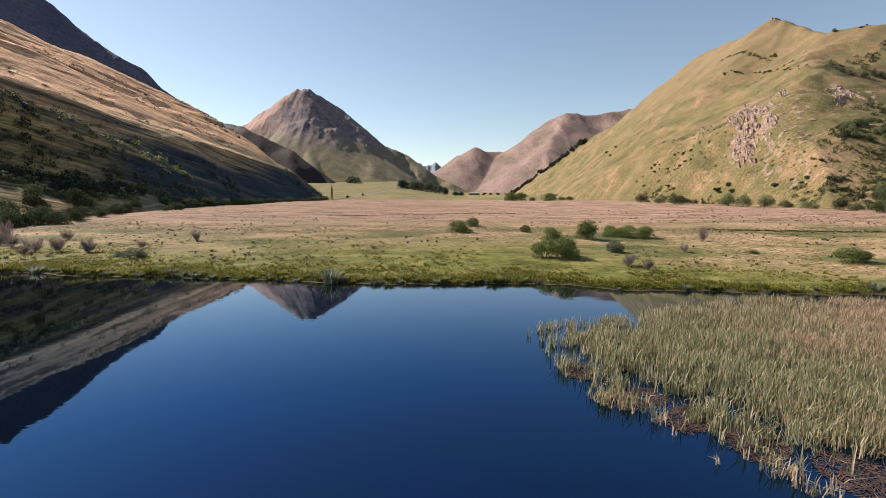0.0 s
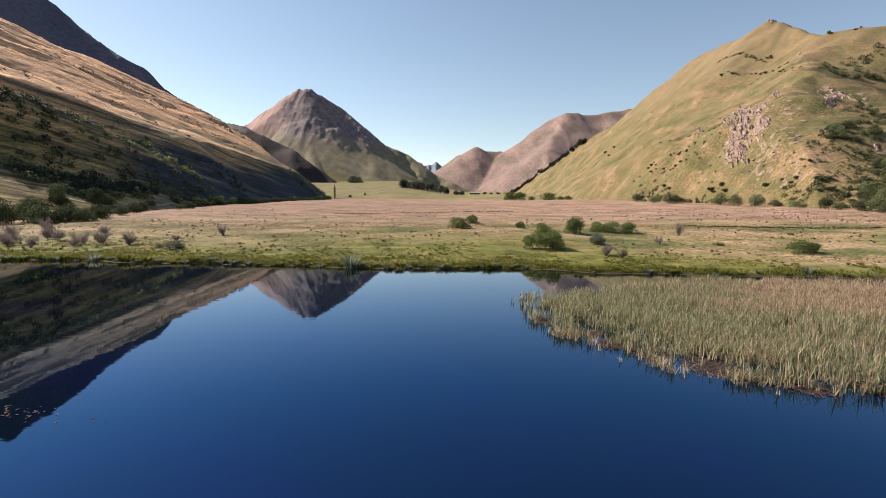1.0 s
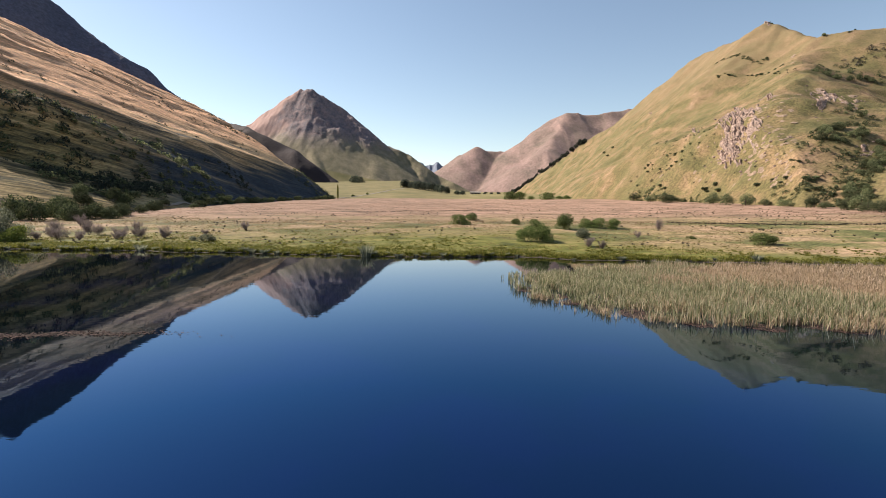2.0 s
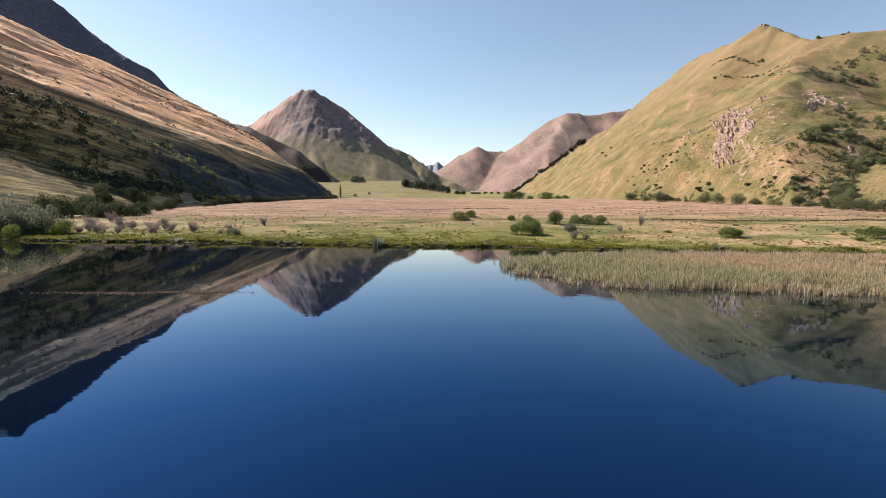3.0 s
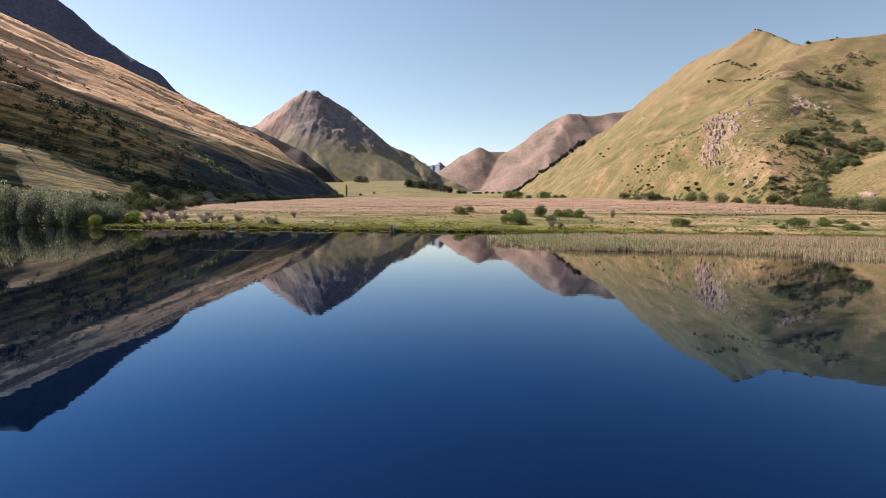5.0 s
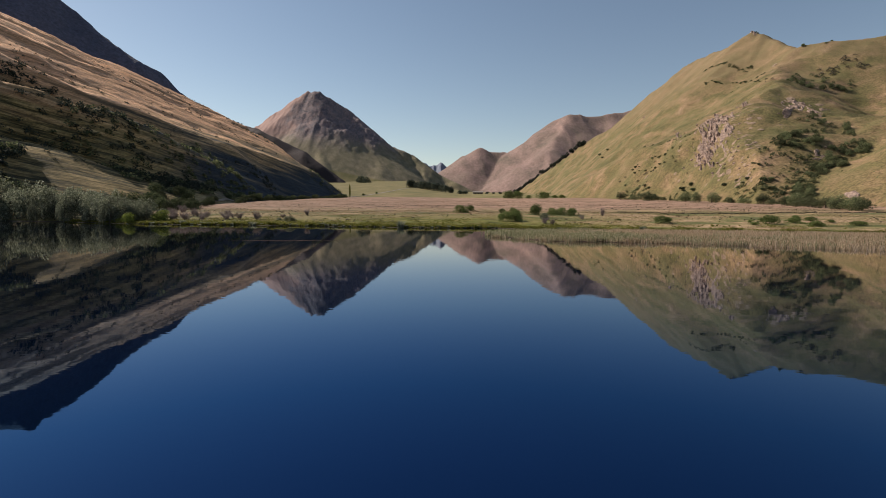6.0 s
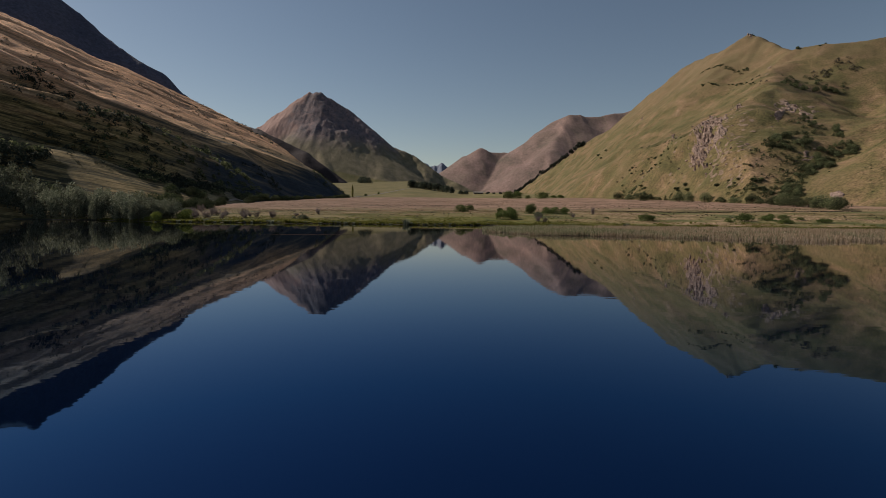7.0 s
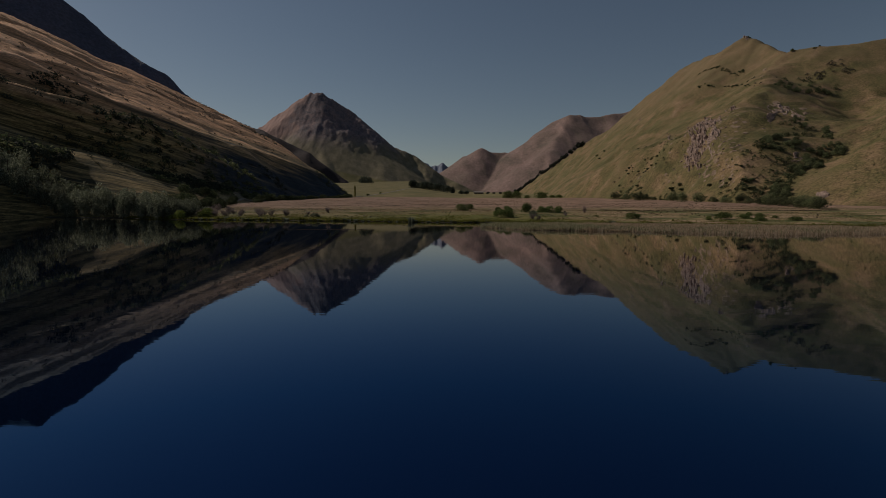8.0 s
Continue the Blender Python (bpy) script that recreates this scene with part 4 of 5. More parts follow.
set_out([bush("hedge_tree", "dark tree in a line down the ridge", "tree", 11.0, 10.0, scrub_leaf, 0.9, 200, 7, 91, low=0.03, trunk=True, group="trees in the ridge line")], ridge_row, ROLL)

# ---- stones on the eastern hill ----
def rock(seed, w, flat, group, stone=None, label="pinkish grey weathered schist outcrop on the slope"):
    """A faceted, bedded lump of schist."""
    rng = np.random.default_rng(seed)
    bm = bmesh.new()
    bmesh.ops.create_icosphere(bm, subdivisions=3, radius=0.5)
    off = rng.uniform(-50, 50, 3)
    for v in bm.verts:
        q = Vector(v.co) * 2.2 + Vector(off)
        k = 1 + 0.55 * noise.noise(q) + 0.28 * noise.noise(q * 2.7)
        v.co = v.co * k
        v.co.z = round(v.co.z * 7) / 7 * 0.75 + v.co.z * 0.25
        v.co = Vector((v.co.x * w, v.co.y * w * 0.8, v.co.z * w * flat))
    me = bpy.data.meshes.new("rock")
    bm.to_mesh(me)
    bm.free()
    me.materials.append(stone or rock_mat)
    ob = tagged(new("rock", me), label, "rock", group)
    ob["size"] = (float(w), float(w * flat))
    return ob


def outcrop(cx, cy, ax, ay, bx, by, bulk, seed):
    """Bedrock that breaks through the turf over a slanting patch: centre, two half axes."""
    s, t = np.meshgrid(np.linspace(-1.2, 1.2, 84), np.linspace(-1.2, 1.2, 84))
    x, y = cx + s * ax + t * bx, cy + s * ay + t * by
    w, l = math.hypot(ax, ay), math.hypot(bx, by)
    patch = 1.0 - (s * s + t * t) + 0.75 * fbm(s * w, t * l, 11.0, 4, seed)
    bare = ramp(0.15, 0.75, patch)
    cracks = ridged(s * w + 2 * fbm(s * w, t * l, 5.0, 2, seed + 9), t * l * 1.15, 6.5, 4, seed + 20, 0.45)
    steps_up = np.floor(3 * fbm(s * w, t * l, 9.0, 2, seed + 30)) * 0.5
    z = east_hill(x, y) - 1.6 + bare * (1.7 + bulk * (0.45 + 0.24 * cracks + 0.42 * steps_up))
    n, m = x.shape
    idx = np.arange(n * m).reshape(n, m)
    faces = np.stack([idx[:-1, :-1], idx[:-1, 1:], idx[1:, 1:], idx[1:, :-1]], -1).reshape(-1, 4)
    faces = faces[(bare.ravel()[faces] > 0.02).any(1)]
    verts = np.stack([x - 0.5 * bare * bulk * cracks, y - 0.35 * bare * bulk * cracks, z], -1).reshape(-1, 3)
    me = mesh_np("rock_outcrop", verts, faces, [rock_mat])
    tagged(new("rock_outcrop", me), "pinkish grey schist bedrock breaking through the turf", "rock", "outcrops on the hillside")


for k, spec in enumerate([(324, 534, -1, -32, 34, 62, 3.4), (305, 500, 0, -26, 16, 32, 3.0), (345, 540, 1, -26, 18, 34, 2.6), (441, 545, 14, -20, 12, 14, 2.2), (390, 568, -9, -26, 7, 11, 1.8), (393, 490, 12, 6, 10, 15, 2.0), (354, 387, 9, 1, 6, 9, 2.0), (329, 626, -4, -14, 9, 16, 1.5), (308, 287, 2, -6, 4, 6, 1.5), (318, 478, 3, -14, 12, 22, 1.6), (432, 1017, -3, -20, 5, 12, 1.6), (362, 590, -1, -20, 24, 42, 2.2), (622, 948, 3, 14, 5, 5, 2.2)]):
    outcrop(*spec, 300 + 7 * k)
OUTCROPS = [(324, 534, -2, -38, 36, 66, 34, 4.0), (314, 475, 4, -22, 26, 47, 26, 3.4), (390, 568, -12, -40, 8, 12, 8, 3.6), (393, 490, 30, 25, 25, 35, 10, 3.6), (354, 387, 10, 1, 7, 10, 6, 3.4), (329, 626, -9, -36, 23, 49, 7, 3.4), (292, 406, 0, -15, 9, 16, 12, 2.6), (308, 287, 1, -4, 3, 4, 5, 3.0), (315, 433, 6, -4, 2, 4, 5, 3.2), (441, 545, 20, -30, 16, 20, 12, 3.4), (300, 505, 3, -30, 8, 12, 16, 2.8), (624, 946, 3, 12, 3, 4, 9, 4.5)]
set_out([rock(s, 4.0, f, "rocks on the hillside") for s, f in ((1, 0.7), (2, 0.9), (3, 0.55), (4, 0.8), (5, 0.65))], patch_places(OUTCROPS, ROLL, 0.6), ROLL, 0.25)
SLABS = [(322, 470, 10, -28, 18, 26, 44, 5.0), (298, 432, 8, -28, 14, 18, 46, 4.6), (350, 512, 8, -28, 18, 26, 30, 5.0), (390, 568, -10, -30, 8, 12, 10, 7.0), (441, 545, 18, -28, 14, 18, 10, 8.0), (286, 392, 4, -20, 8, 10, 10, 5.0), (310, 545, 4, -30, 30, 40, 8, 5.0), (560, 760, 30, -60, 20, 30, 8, 7.0), (290, 590, 6, -50, 20, 40, 6, 5.0)]
set_out([rock(s, 6.0, f, "bare stony patches on the hillside", pale_rock, "pale tan bare stony patch in the turf") for s, f in ((6, 0.3), (7, 0.25), (8, 0.35))], patch_places(SLABS, ROLL, 0.22), ROLL, 0.2, True)


# ---- reeds ----
REED_X = [7.5, 9, 10.4, 13, 21, 30, 45, 57, 80, 110, 140, 175]
REED_FRONT = [41, 31, 27, 21, 14.5, 13, 11.5, 1, -3, 4, 15, 20]
REED_BACK = [43.5, 45, 46, 48, 52, 58, 62, 62, 60, 57, 48, 40]


def reed_spots(n, x0, x1, y0, y1, edge):
    x, y = ROLL.uniform(x0, x1, n), ROLL.uniform(y0, y1, n)
    front = np.interp(x, REED_X, REED_FRONT) + 1.6 * fbm(x, x * 0, 5.0, 3, 101) + 1.0
    back = np.interp(x, REED_X, REED_BACK) + 1.2 * fbm(x, x * 0, 6.0, 2, 103)
    left = 8.0 + 0.03 * np.abs(y - 42) ** 1.0 + 0.8 * fbm(y, y * 0, 4.0, 3, 105)
    deep = np.minimum(np.minimum(y - front, back - y), (x - left) * 0.9)
    clump = fbm(x, y, 2.2, 2, 107)
    keep = (deep > 0) & (ROLL.uniform(0, 1, n) < np.clip(0.04 + 0.9 * deep / edge + 0.55 * clump, 0.02, 0.97))
    return x[keep], y[keep], deep[keep]


def reed_bed(name, spots, each, width, label):
    x, y, deep = (np.repeat(a, each) for a in spots)
    n = len(x)
    x, y = x + ROLL.normal(0, 0.10, n), y + ROLL.normal(0, 0.10, n)
    tall = 1.36 + 0.42 * fbm(x, y, 5.0, 3, 111) + 0.15 * ramp(0, 8, deep)
    h = tall * ROLL.uniform(0.55, 1.08, n)
    straw = 0.37 + 0.42 * ramp(4.5, 0.3, deep) * ramp(44, 28, y) + 0.36 * ramp(16, 50, y) * ramp(9, 34, x) + 0.30 * fbm(x, y, 8.0, 3, 113) + 0.60 * ramp(30, 62, x)
    dry = ROLL.uniform(0, 1, n) < straw
    h = np.where(dry, h * ROLL.uniform(0.45, 0.95, n), h)
    lean = np.where(dry, ROLL.normal(0, 0.42, n), ROLL.normal(0.04, 0.25, n))
    bend = np.where(dry, ROLL.normal(0.1, 0.45, n), ROLL.normal(0.08, 0.24, n))
    v, f = blades(np.stack([x, y, np.full(n, -0.05)], 1), h, width * ROLL.uniform(0.7, 1.4, n), ROLL.uniform(0, 6.283, n), lean, bend)
    ob = new(name, mesh_np(name, v, f, [reed_green, reed_dry], np.repeat(dry.astype(int), 3)))
    return tagged(ob, label, "reeds", kind="stuff")


reed_bed("reeds", reed_spots(52000, 5, 58, 8, 64, 13.0), 5, 0.046, "tall green and straw-coloured reeds standing in the lake")
reed_bed("reeds", reed_spots(52000, 58, 175, -8, 64, 7.0), 4, 0.060, "dense reed bed of green and dry blades by the shore")

# dead reeds lying flat on the water among the stems
def litter(x, y, w, l, turn, seed):
    rng = np.random.default_rng(seed)
    n = 420
    a, r = rng.uniform(0, 6.283, n), np.sqrt(rng.uniform(0, 1, n))
    roots = np.stack([np.cos(a) * r * w * 0.5, np.sin(a) * r * l * 0.5, rng.uniform(0.005, 0.05, n)], 1)
    d = unit(rng.normal(size=(n, 3)) * [1, 1, 0.08])
    s = unit(np.cross(d, [0, 0, 1.0]))
    k, wd = rng.uniform(0.12, 0.55, n)[:, None], 0.022
    v = np.stack([roots - d * k - s * wd, roots - d * k + s * wd, roots + d * k + s * wd, roots + d * k - s * wd], 1).reshape(-1, 3)
    ob = tagged(new("reed_litter", mesh_np("reed_litter", v, np.arange(n * 4).reshape(n, 4), [litter_mat])), "reddish-brown raft of dead reeds on the water", "reed litter", "rafts of dead reeds")
    ob.matrix_basis = pose(x, y, 0.0, 0, 0, turn)


for k, (x, y, w, l) in enumerate([(9.2, 33, 2.0, 3.0), (11.5, 28, 3.0, 2.5), (13.5, 25, 3.5, 2.0), (15.5, 22.5, 4.0, 2.2), (18.0, 19.0, 3.5, 2.5), (22.0, 16.0, 4.0, 2.0), (27.0, 14.5, 4.0, 2.0), (33.0, 14.0, 5.0, 2.0)]):
    litter(x + 0.8, y + 1.6, w * 1.3, l * 1.3, 20 * k, 200 + k)

# ---- sedge and grass ----
def tufts(name, x, y, each, h, w, lean, mat, label, spread, category="grass"):
    n = len(x) * each
    z = ground_height(x, y)
    x, y, z, h = np.repeat(x, each), np.repeat(y, each), np.repeat(z, each), np.repeat(h, each)
    a, r = ROLL.uniform(0, 6.283, n), ROLL.uniform(0, 1, n) * spread
    roots = np.stack([x + np.cos(a) * r, y + np.sin(a) * r, z - 0.04], 1)
    v, f = blades(roots, h * ROLL.uniform(0.6, 1.1, n), w * ROLL.uniform(0.7, 1.4, n), a, lean * ROLL.uniform(0.2, 1.3, n), ROLL.uniform(0.0, 0.35, n))
    return tagged(new(name, mesh_np(name, v, f, [mat])), label, category, kind="stuff")


n = 9000
x = ROLL.uniform(-150, 165, n)
y = shore(x) + np.abs(ROLL.normal(0.4, 2.2, n)) - 0.25
tufts("sedge", x, y, 6, 0.30 + 0.32 * ramp(-0.2, 0.8, fbm(x, y, 4.0, 2, 121)) * ROLL.uniform(0.5, 1.4, n), 0.06, 0.55, sedge_mat, "bright green sedge along the water's edge", 0.22, "sedge")
n = 26000
x = ROLL.uniform(-150, 165, n)
y = shore(x) + 2 + 42 * ROLL.uniform(0, 1, n) ** 1.3
keep = (y - shore(x)) / 42 + 0.7 * fbm(x, y, 14.0, 3, 123) + 0.5 * ramp(15, 50, x) < 0.55
tufts("meadow_grass", x[keep], y[keep], 4, 0.18 + 0.2 * ROLL.uniform(0, 1, int(keep.sum())), 0.075, 0.8, sedge_mat, "green rushes and grass of the wet meadow", 0.25)
n = 9000
x = ROLL.uniform(-150, 165, n)
y = shore(x) + 0.2 + ROLL.exponential(6.5, n)
keep = fbm(x, y, 7.0, 2, 129) + 0.35 * ramp(16, 2, y - shore(x)) - 0.6 * ramp(12, 60, x) > ROLL.uniform(-0.35, 0.55, n)
tufts("sedge_hummock", x[keep], y[keep], 20, 0.22 + 0.34 * ROLL.uniform(0, 1, int(keep.sum())) ** 1.5, 0.085, 0.75, sedge_mat, "rounded green hummocks of sedge in the wet meadow", 0.42, "sedge")
n = 36000
x = ROLL.uniform(-170, 200, n)
y = shore(x) + 6 + 95 * ROLL.uniform(0, 1, n) ** 1.2
keep = fbm(x, y, 12.0, 3, 125) + 0.6 * ramp(12, 62, y - shore(x)) > 0.08
tufts("dry_grass", x[keep], y[keep], 4, 0.14 + 0.16 * ROLL.uniform(0, 1, int(keep.sum())), 0.09, 0.8, straw_mat, "straw-coloured dry grass tufts of the meadow", 0.28)
n = 24000
x, y = ROLL.uniform(-190, 245, n), 150 + 330 * ROLL.uniform(0, 1, n) ** 1.4
keep = ROLL.uniform(0, 1, n) < 0.45 + 0.6 * fbm(x * 0.3, y, 14.0, 3, 127)
tufts("rose_grass", x[keep], y[keep], 4, 0.26 + 0.2 * ROLL.uniform(0, 1, int(keep.sum())), 0.11, 0.5, rose_mat, "rose-brown seeding grass of the upper meadow", 0.4)


n = 1500
x, y = ROLL.uniform(-160, 215, n), 88 + 230 * ROLL.uniform(0, 1, n) ** 1.4
keep = (fbm(x, y, 24.0, 3, 133) > 0.12) & (y > shore(x) + 8)
tufts("rush_clump", x[keep], y[keep], 14, 0.30 + 0.45 * ROLL.uniform(0, 1, int(keep.sum())), 0.11, 0.6, grey_scrub, "brown-grey rush clumps scattered over the meadow", 0.40, "rushes")
# a ditch overgrown with dark rushes crosses the upper meadow
x = np.concatenate([ROLL.uniform(84, 215, 420), ROLL.uniform(-60, 40, 160)])
y = np.where(x > 60, 153 + 5 * np.sin(x * 0.03), 262 + 0.2 * x) + ROLL.normal(0, 0.5, 580)
tufts("rush_clump", x, y, 12, np.full(580, 0.5), 0.12, 0.6, grey_scrub, "dark rushes lining a ditch across the meadow", 0.5, "rushes")


def tussock(seed, green):
    rng = np.random.default_rng(seed)
    n = 160
    a = rng.uniform(0, 6.283, n)
    r = 0.45 * np.sqrt(rng.uniform(0, 1, n))
    roots = np.stack([np.cos(a) * r, np.sin(a) * r, np.full(n, -0.05)], 1)
    v, f = blades(roots, rng.uniform(0.55, 1.0, n), np.full(n, 0.065), a, r * 1.1 + rng.uniform(0, 0.25, n), rng.uniform(0.0, 0.4, n))
    ob = tagged(new("tussock", mesh_np("tussock", v, f, [sedge_mat if green else grey_leaf])), "rounded green sedge tussock at the water's edge" if green else "grey-green sedge tussock at the water's edge", "tussock", "tussocks along the shore")
    ob["size"] = (1.2, 0.95)
    return ob


edge = []
for k in range(180):
    x = -122 + k * 0.92 + ROLL.uniform(-0.6, 0.6) if k < 150 else 18 + (k - 150) * 3.2 + ROLL.uniform(-2, 2)
    s = ROLL.uniform(0.6, 1.2) * (1.0 + ROLL.uniform(0, 1) ** 2)
    edge.append((x, float(shore(np.array([x]))[0]) + ROLL.uniform(-0.5, 1.3), s, s * ROLL.uniform(0.45, 0.8)))
set_out([tussock(131, True), tussock(132, True), tussock(133, False)], edge, ROLL)
lone = tussock(134, False)
tagged(lone, "tall lone clump of rushes in shallow water", "tussock")
lone["group"] = ""
set_out([lone], [(-17.2, 73.6, 2.4, 3.0)], ROLL)

# ---- scrub on the western hill ----
def scrub(name, x, y, z, size, per, mat, label):
    n = len(x) * per
    cx, cy, cz, s = (np.repeat(a, per) for a in (x, y, z, size))
    d = unit(ROLL.normal(size=(n, 3)) + [0, 0, 0.3])
    d[:, 2] = np.abs(d[:, 2])
    r = s * 0.5 * ROLL.uniform(0.6, 1.1, n)
    spots = np.stack([cx, cy, cz - 0.1 * s], 1) + d * np.stack([r, r, r * 1.25], 1)
    v, f = leaf_cloud(spots, d, 0.11 * s + 0.12, ROLL)
    return tagged(new(name, mesh_np(name, v, f, [mat])), label, "scrub", kind="stuff")


n = 4000
u, y = 140 * ROLL.uniform(0, 1, n) ** 1.3 - 2, ROLL.uniform(140, 520, n)
x = -205 - u
keep = (fbm(y + 0.45 * u, u * 0.5, 60.0, 3, 141) + 0.55 * ramp(105, 10, u) - 0.9 * ramp(330, 440, y) + 0.25 * ROLL.normal(size=n)) > 0.34
keep &= tent(x, y, KNOLL, 0.60, 22) < west_hill(x, y) - 4
x, y = x[keep], y[keep]
z = np.maximum(west_hill(x, y), ground_height(x, y))
scrub("scrub", x, y, z, ROLL.uniform(3.0, 7.5, len(x)), 34, scrub_leaf, "dark scrub thicket filling the gullies of the hill")
n = 900
u, y = 75 * ROLL.uniform(0, 1, n) ** 1.6 - 8, 140 + 300 * ROLL.uniform(0, 1, n) ** 1.3
x = -205 - u
keep = (fbm(y, u, 45.0, 3, 147) > -0.15) & (tent(x, y, KNOLL, 0.60, 22) < np.maximum(west_hill(x, y), ground_height(x, y)) - 2)
x, y = x[keep], y[keep]
scrub("scrub", x, y, np.maximum(west_hill(x, y), ground_height(x, y)), ROLL.uniform(2.5, 8.5, len(x)), 46, hill_leaf, "mid-green bushes crowding the foot of the hill")
n = 1500
u, y = ROLL.uniform(20, 330, n), ROLL.uniform(120, 700, n)
x = -205 - u
keep = fbm(y + 0.45 * u, u * 0.5, 45.0, 3, 143) > 0.25
x, y = x[keep], y[keep]
scrub("scrub", x, y, west_hill(x, y), ROLL.uniform(1.5, 4.0, len(x)), 22, scrub_leaf, "scattered dark shrubs on the tawny slope")
n = 90
x, y = ROLL.uniform(-232, -172, n), ROLL.uniform(690, 762, n)
scrub("scrub", x, y, np.maximum(west_hill(x, y), ground_height(x, y)), ROLL.uniform(2.5, 7.0, n), 34, hill_leaf, "green bushes on the last spur of the hill")
n = 170
x = -ROLL.uniform(300, 900, n)
y = np.interp(-x, [300, 340, 500, 786, 981], [775, 800, 1080, 1690, 1570]) - ROLL.uniform(0, 70, n)
scrub("scrub", x, y, west_hill(x, y), ROLL.uniform(4.0, 9.0, n), 30, scrub_leaf, "dark bushes fringing the crest of the hill")
n = 3000
x, y = ROLL.uniform(262, 560, n), ROLL.uniform(240, 760, n)
keep = fbm(x, y, 70.0, 3, 145) + 0.35 * ramp(420, 280, x) > 0.28
x, y = x[keep], y[keep]
scrub("scrub", x, y, east_hill(x, y), ROLL.uniform(0.8, 2.6, len(x)), 16, hill_leaf, "small scattered shrubs on the green-gold slope")

MORE_SCRUB = [(336, 400, 12, -16, 14, 18, 34, 5.5), (310, 347, 6, -12, 14, 12, 34, 5.0), (282, 345, 5, -18, 8, 10, 22, 5.0), (400, 450, 14, -12, 12, 20, 28, 5.0), (575, 690, 30, -30, 18, 16, 26, 6.0), (330, 380, 30, -30, 20, 30, 60, 3.0), (545, 905, 10, -62, 2, 3, 60, 4.6), (520, 790, 14, -30, 3, 4, 16, 4.0), (300, 590, 12, -60, 14, 20, 40, 2.6), (260, 485, 7, -95, 6, 8, 70, 4.2), (282, 345, 10, -45, 9, 10, 60, 4.6), (254, 590, 5, -40, 5, 6, 26, 4.0)]
x, y, w, h = np.array(patch_places(MORE_SCRUB, ROLL, 0.8)).T
scrub("scrub", x, y, east_hill(x, y), w, 40, hill_leaf, "mid-green scrub spread through the gully of the hill")
x, y, w, h = np.array(patch_places(GREY_SCRUB, ROLL, 0.5)).T
scrub("scrub", x, y, east_hill(x, y), w, 40, grey_scrub, "grey-brown scrub on the upper slope")

# ---- weed floating on the lake ----
n = 1500
x = -35 + 5.0 * ROLL.normal(0, 1, n)
y = 11.6 + 0.05 * (x + 35) + 0.45 * ROLL.normal(0, 1, n) + 0.7 * fbm(x, x * 0, 5.0, 2, 151)
spots = np.stack([x, y, np.full(n, 0.012)], 1)
v, f = leaf_cloud(spots, np.tile([0, 0, 1.0], (n, 1)), 0.11, ROLL, 0.05)
tagged(new("pond_weed", mesh_np("pond_weed", v, f, [litter_mat])), "reddish-brown weed floating on the still lake", "pond weed", kind="stuff")


# ---- road, farm track, barn ----
def ribbon(name, line, width, lift, mat, label):
    """A strip of road along the line (x, y), laid on the land."""
    pts = np.array(line, float)
    t = np.linspace(0, len(pts) - 1, 60)
    X, Y = np.interp(t, range(len(pts)), pts[:, 0]), np.interp(t, range(len(pts)), pts[:, 1])
    dx, dy = np.gradient(X), np.gradient(Y)
    n = np.hypot(dx, dy)
    nx, ny = -dy / n, dx / n
    Z = np.array([land_at(a, b) for a, b in zip(X, Y)]) + lift
    rows = []
    for side, drop in ((-0.8, -1.2), (-0.5, 0.0), (0.5, 0.0), (0.8, -1.2)):
        rows.append(np.stack([X + nx * width * side, Y + ny * width * side, Z + drop], 1))
    verts = np.stack(rows, 1).reshape(-1, 3)
    k = np.arange(59)[:, None] * 4
    faces = np.concatenate([k + [0, 1, 5, 4], k + [1, 2, 6, 5], k + [2, 3, 7, 6]])
    return tagged(new(name, mesh_np(name, verts, faces, [mat])), label, "road", kind="structure")


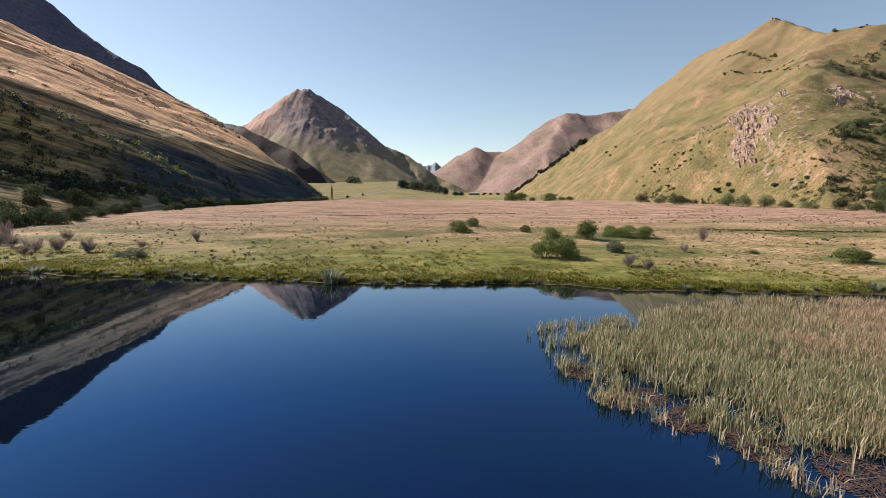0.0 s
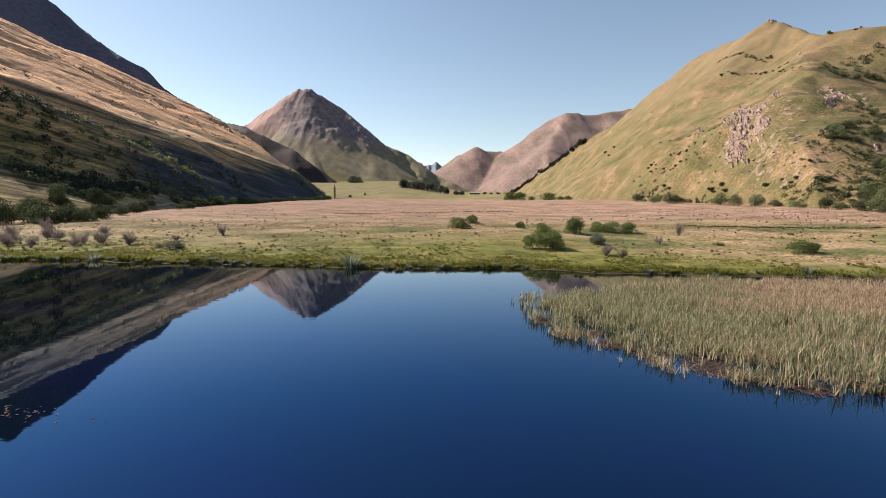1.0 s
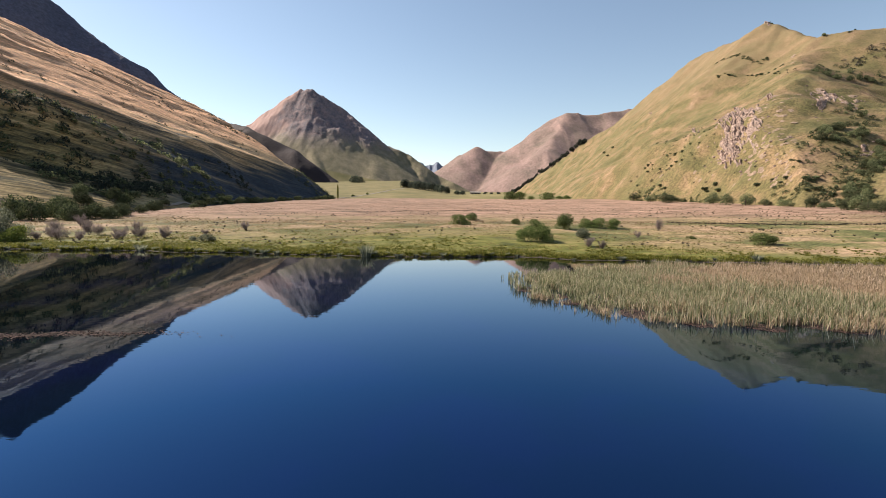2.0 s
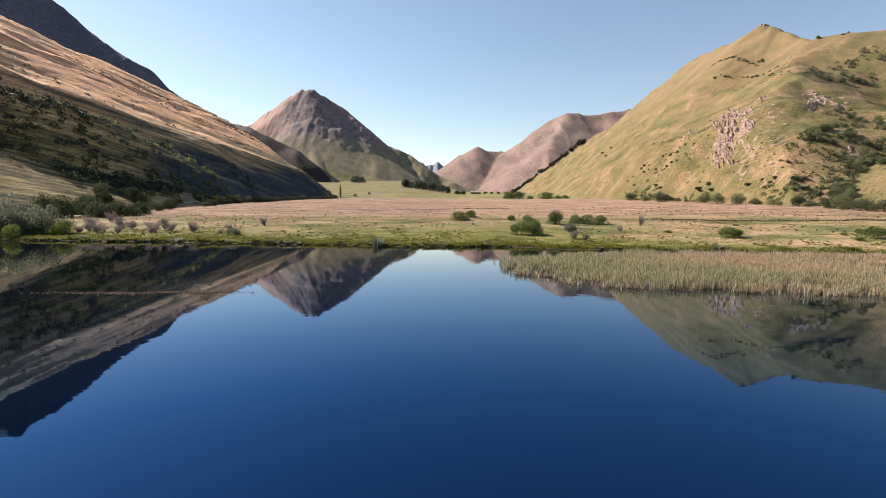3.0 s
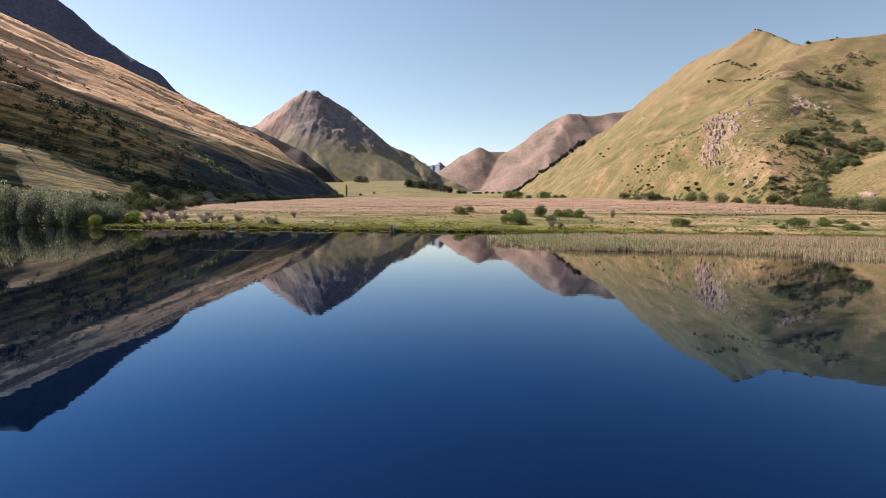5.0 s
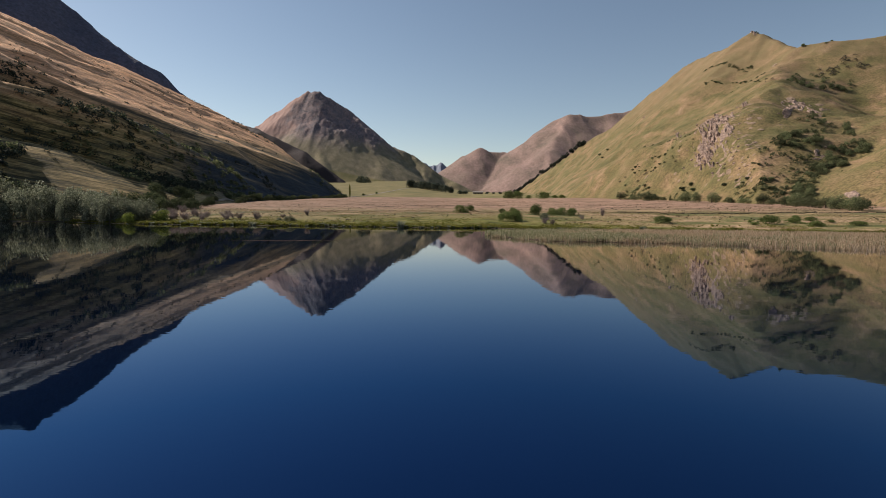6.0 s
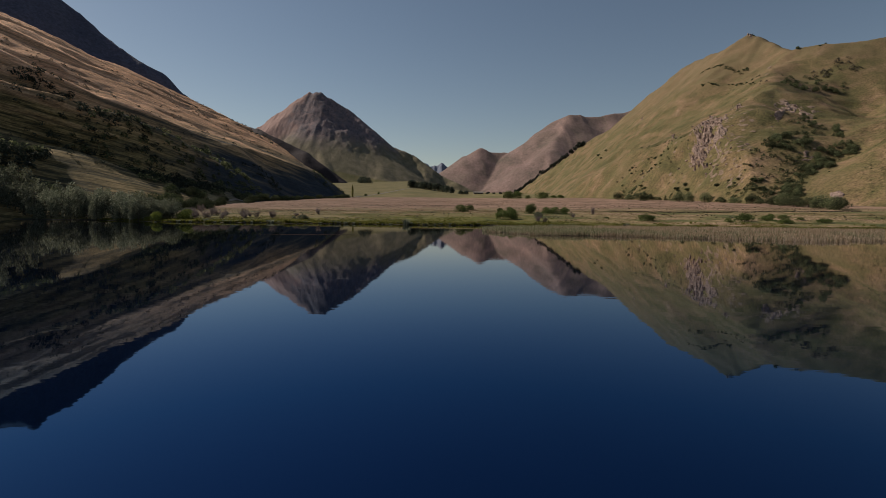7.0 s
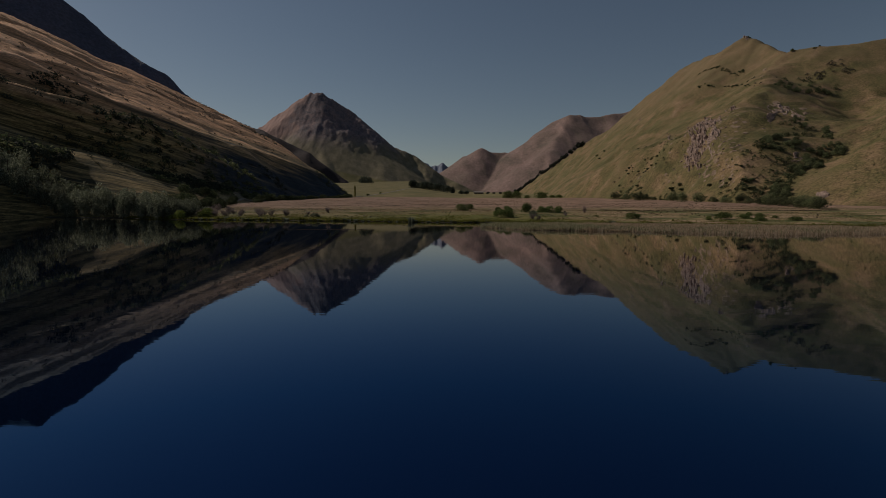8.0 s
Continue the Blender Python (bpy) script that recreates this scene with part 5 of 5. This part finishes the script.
gravel_mat, *_ = land_material("pale_gravel", [(0.3, (0.22, 0.195, 0.16)), (0.7, (0.34, 0.30, 0.25))], 0.25, 0.03, 3.0, 0.2)
ribbon("road", [(-212, 150), (-190, 188), (-181, 222), (-184, 262), (-190, 300), (-195, 345), (-200, 390), (-198, 460)], 3.0, 0.3, gravel_mat, "pale gravel road along the foot of the hill")
ribbon("farm_track", [(-172, 741), (-153, 785), (-140, 850), (-123, 955), (-112, 1120), (-92, 1205)], 4.2, 0.4, gravel_mat, "pale farm track climbing through pasture")


def box(x0, x1, y0, y1, z0, z1):
    v = np.array([(x, y, z) for z in (z0, z1) for y in (y0, y1) for x in (x0, x1)], float)
    return v, np.array([(0, 2, 3, 1), (4, 5, 7, 6), (0, 1, 5, 4), (2, 6, 7, 3), (0, 4, 6, 2), (1, 3, 7, 5)])


wall_mat, *_ = land_material("pale_barn_wall", [(0.3, (0.22, 0.18, 0.14)), (0.7, (0.32, 0.27, 0.21))], 0.12, 0.02, 3.0, 0.5)
roof_mat, *_ = land_material("grey_iron_roof", [(0.3, (0.32, 0.30, 0.27)), (0.7, (0.42, 0.40, 0.36))], 0.12, 0.02, 4.0, 0.6)
barn = tagged(new("barn"), "long pale farm shed with a low pitched roof", "barn")
part("wall", mesh_np("wall", *box(-14, 14, -5, 5, -1, 4.5), [wall_mat]), barn)
rv = np.array([(-14.6, -5.6, 4.4), (14.6, -5.6, 4.4), (14.6, 0, 7.0), (-14.6, 0, 7.0), (-14.6, 5.6, 4.4), (14.6, 5.6, 4.4), (-14.6, -5.6, 4.15), (14.6, -5.6, 4.15), (14.6, 0, 6.75), (-14.6, 0, 6.75), (-14.6, 5.6, 4.15), (14.6, 5.6, 4.15)])
part("roof", mesh_np("roof", rv, np.array([(0, 1, 2, 3), (3, 2, 5, 4), (9, 8, 7, 6), (10, 11, 8, 9), (0, 6, 7, 1), (4, 5, 11, 10), (0, 3, 9, 6), (3, 4, 10, 9), (1, 7, 8, 2), (2, 8, 11, 5)]), [roof_mat]), barn, "pale grey iron roof")
door_mat, *_ = land_material("dark_barn_door", [(0.3, (0.06, 0.05, 0.04)), (0.7, (0.10, 0.08, 0.07))], 0.2, 0.01, 1.0, 0.2)
for dx in (-8, 1, 9):
    part("door", mesh_np("door", *box(dx - 1.8, dx + 1.8, -5.06, -4.96, -0.5, 3.4), [door_mat]), barn, "dark barn door")
barn.matrix_basis = pose(83.2, 1312.3, land_at(83.2, 1312.3), 0, 0, 4)
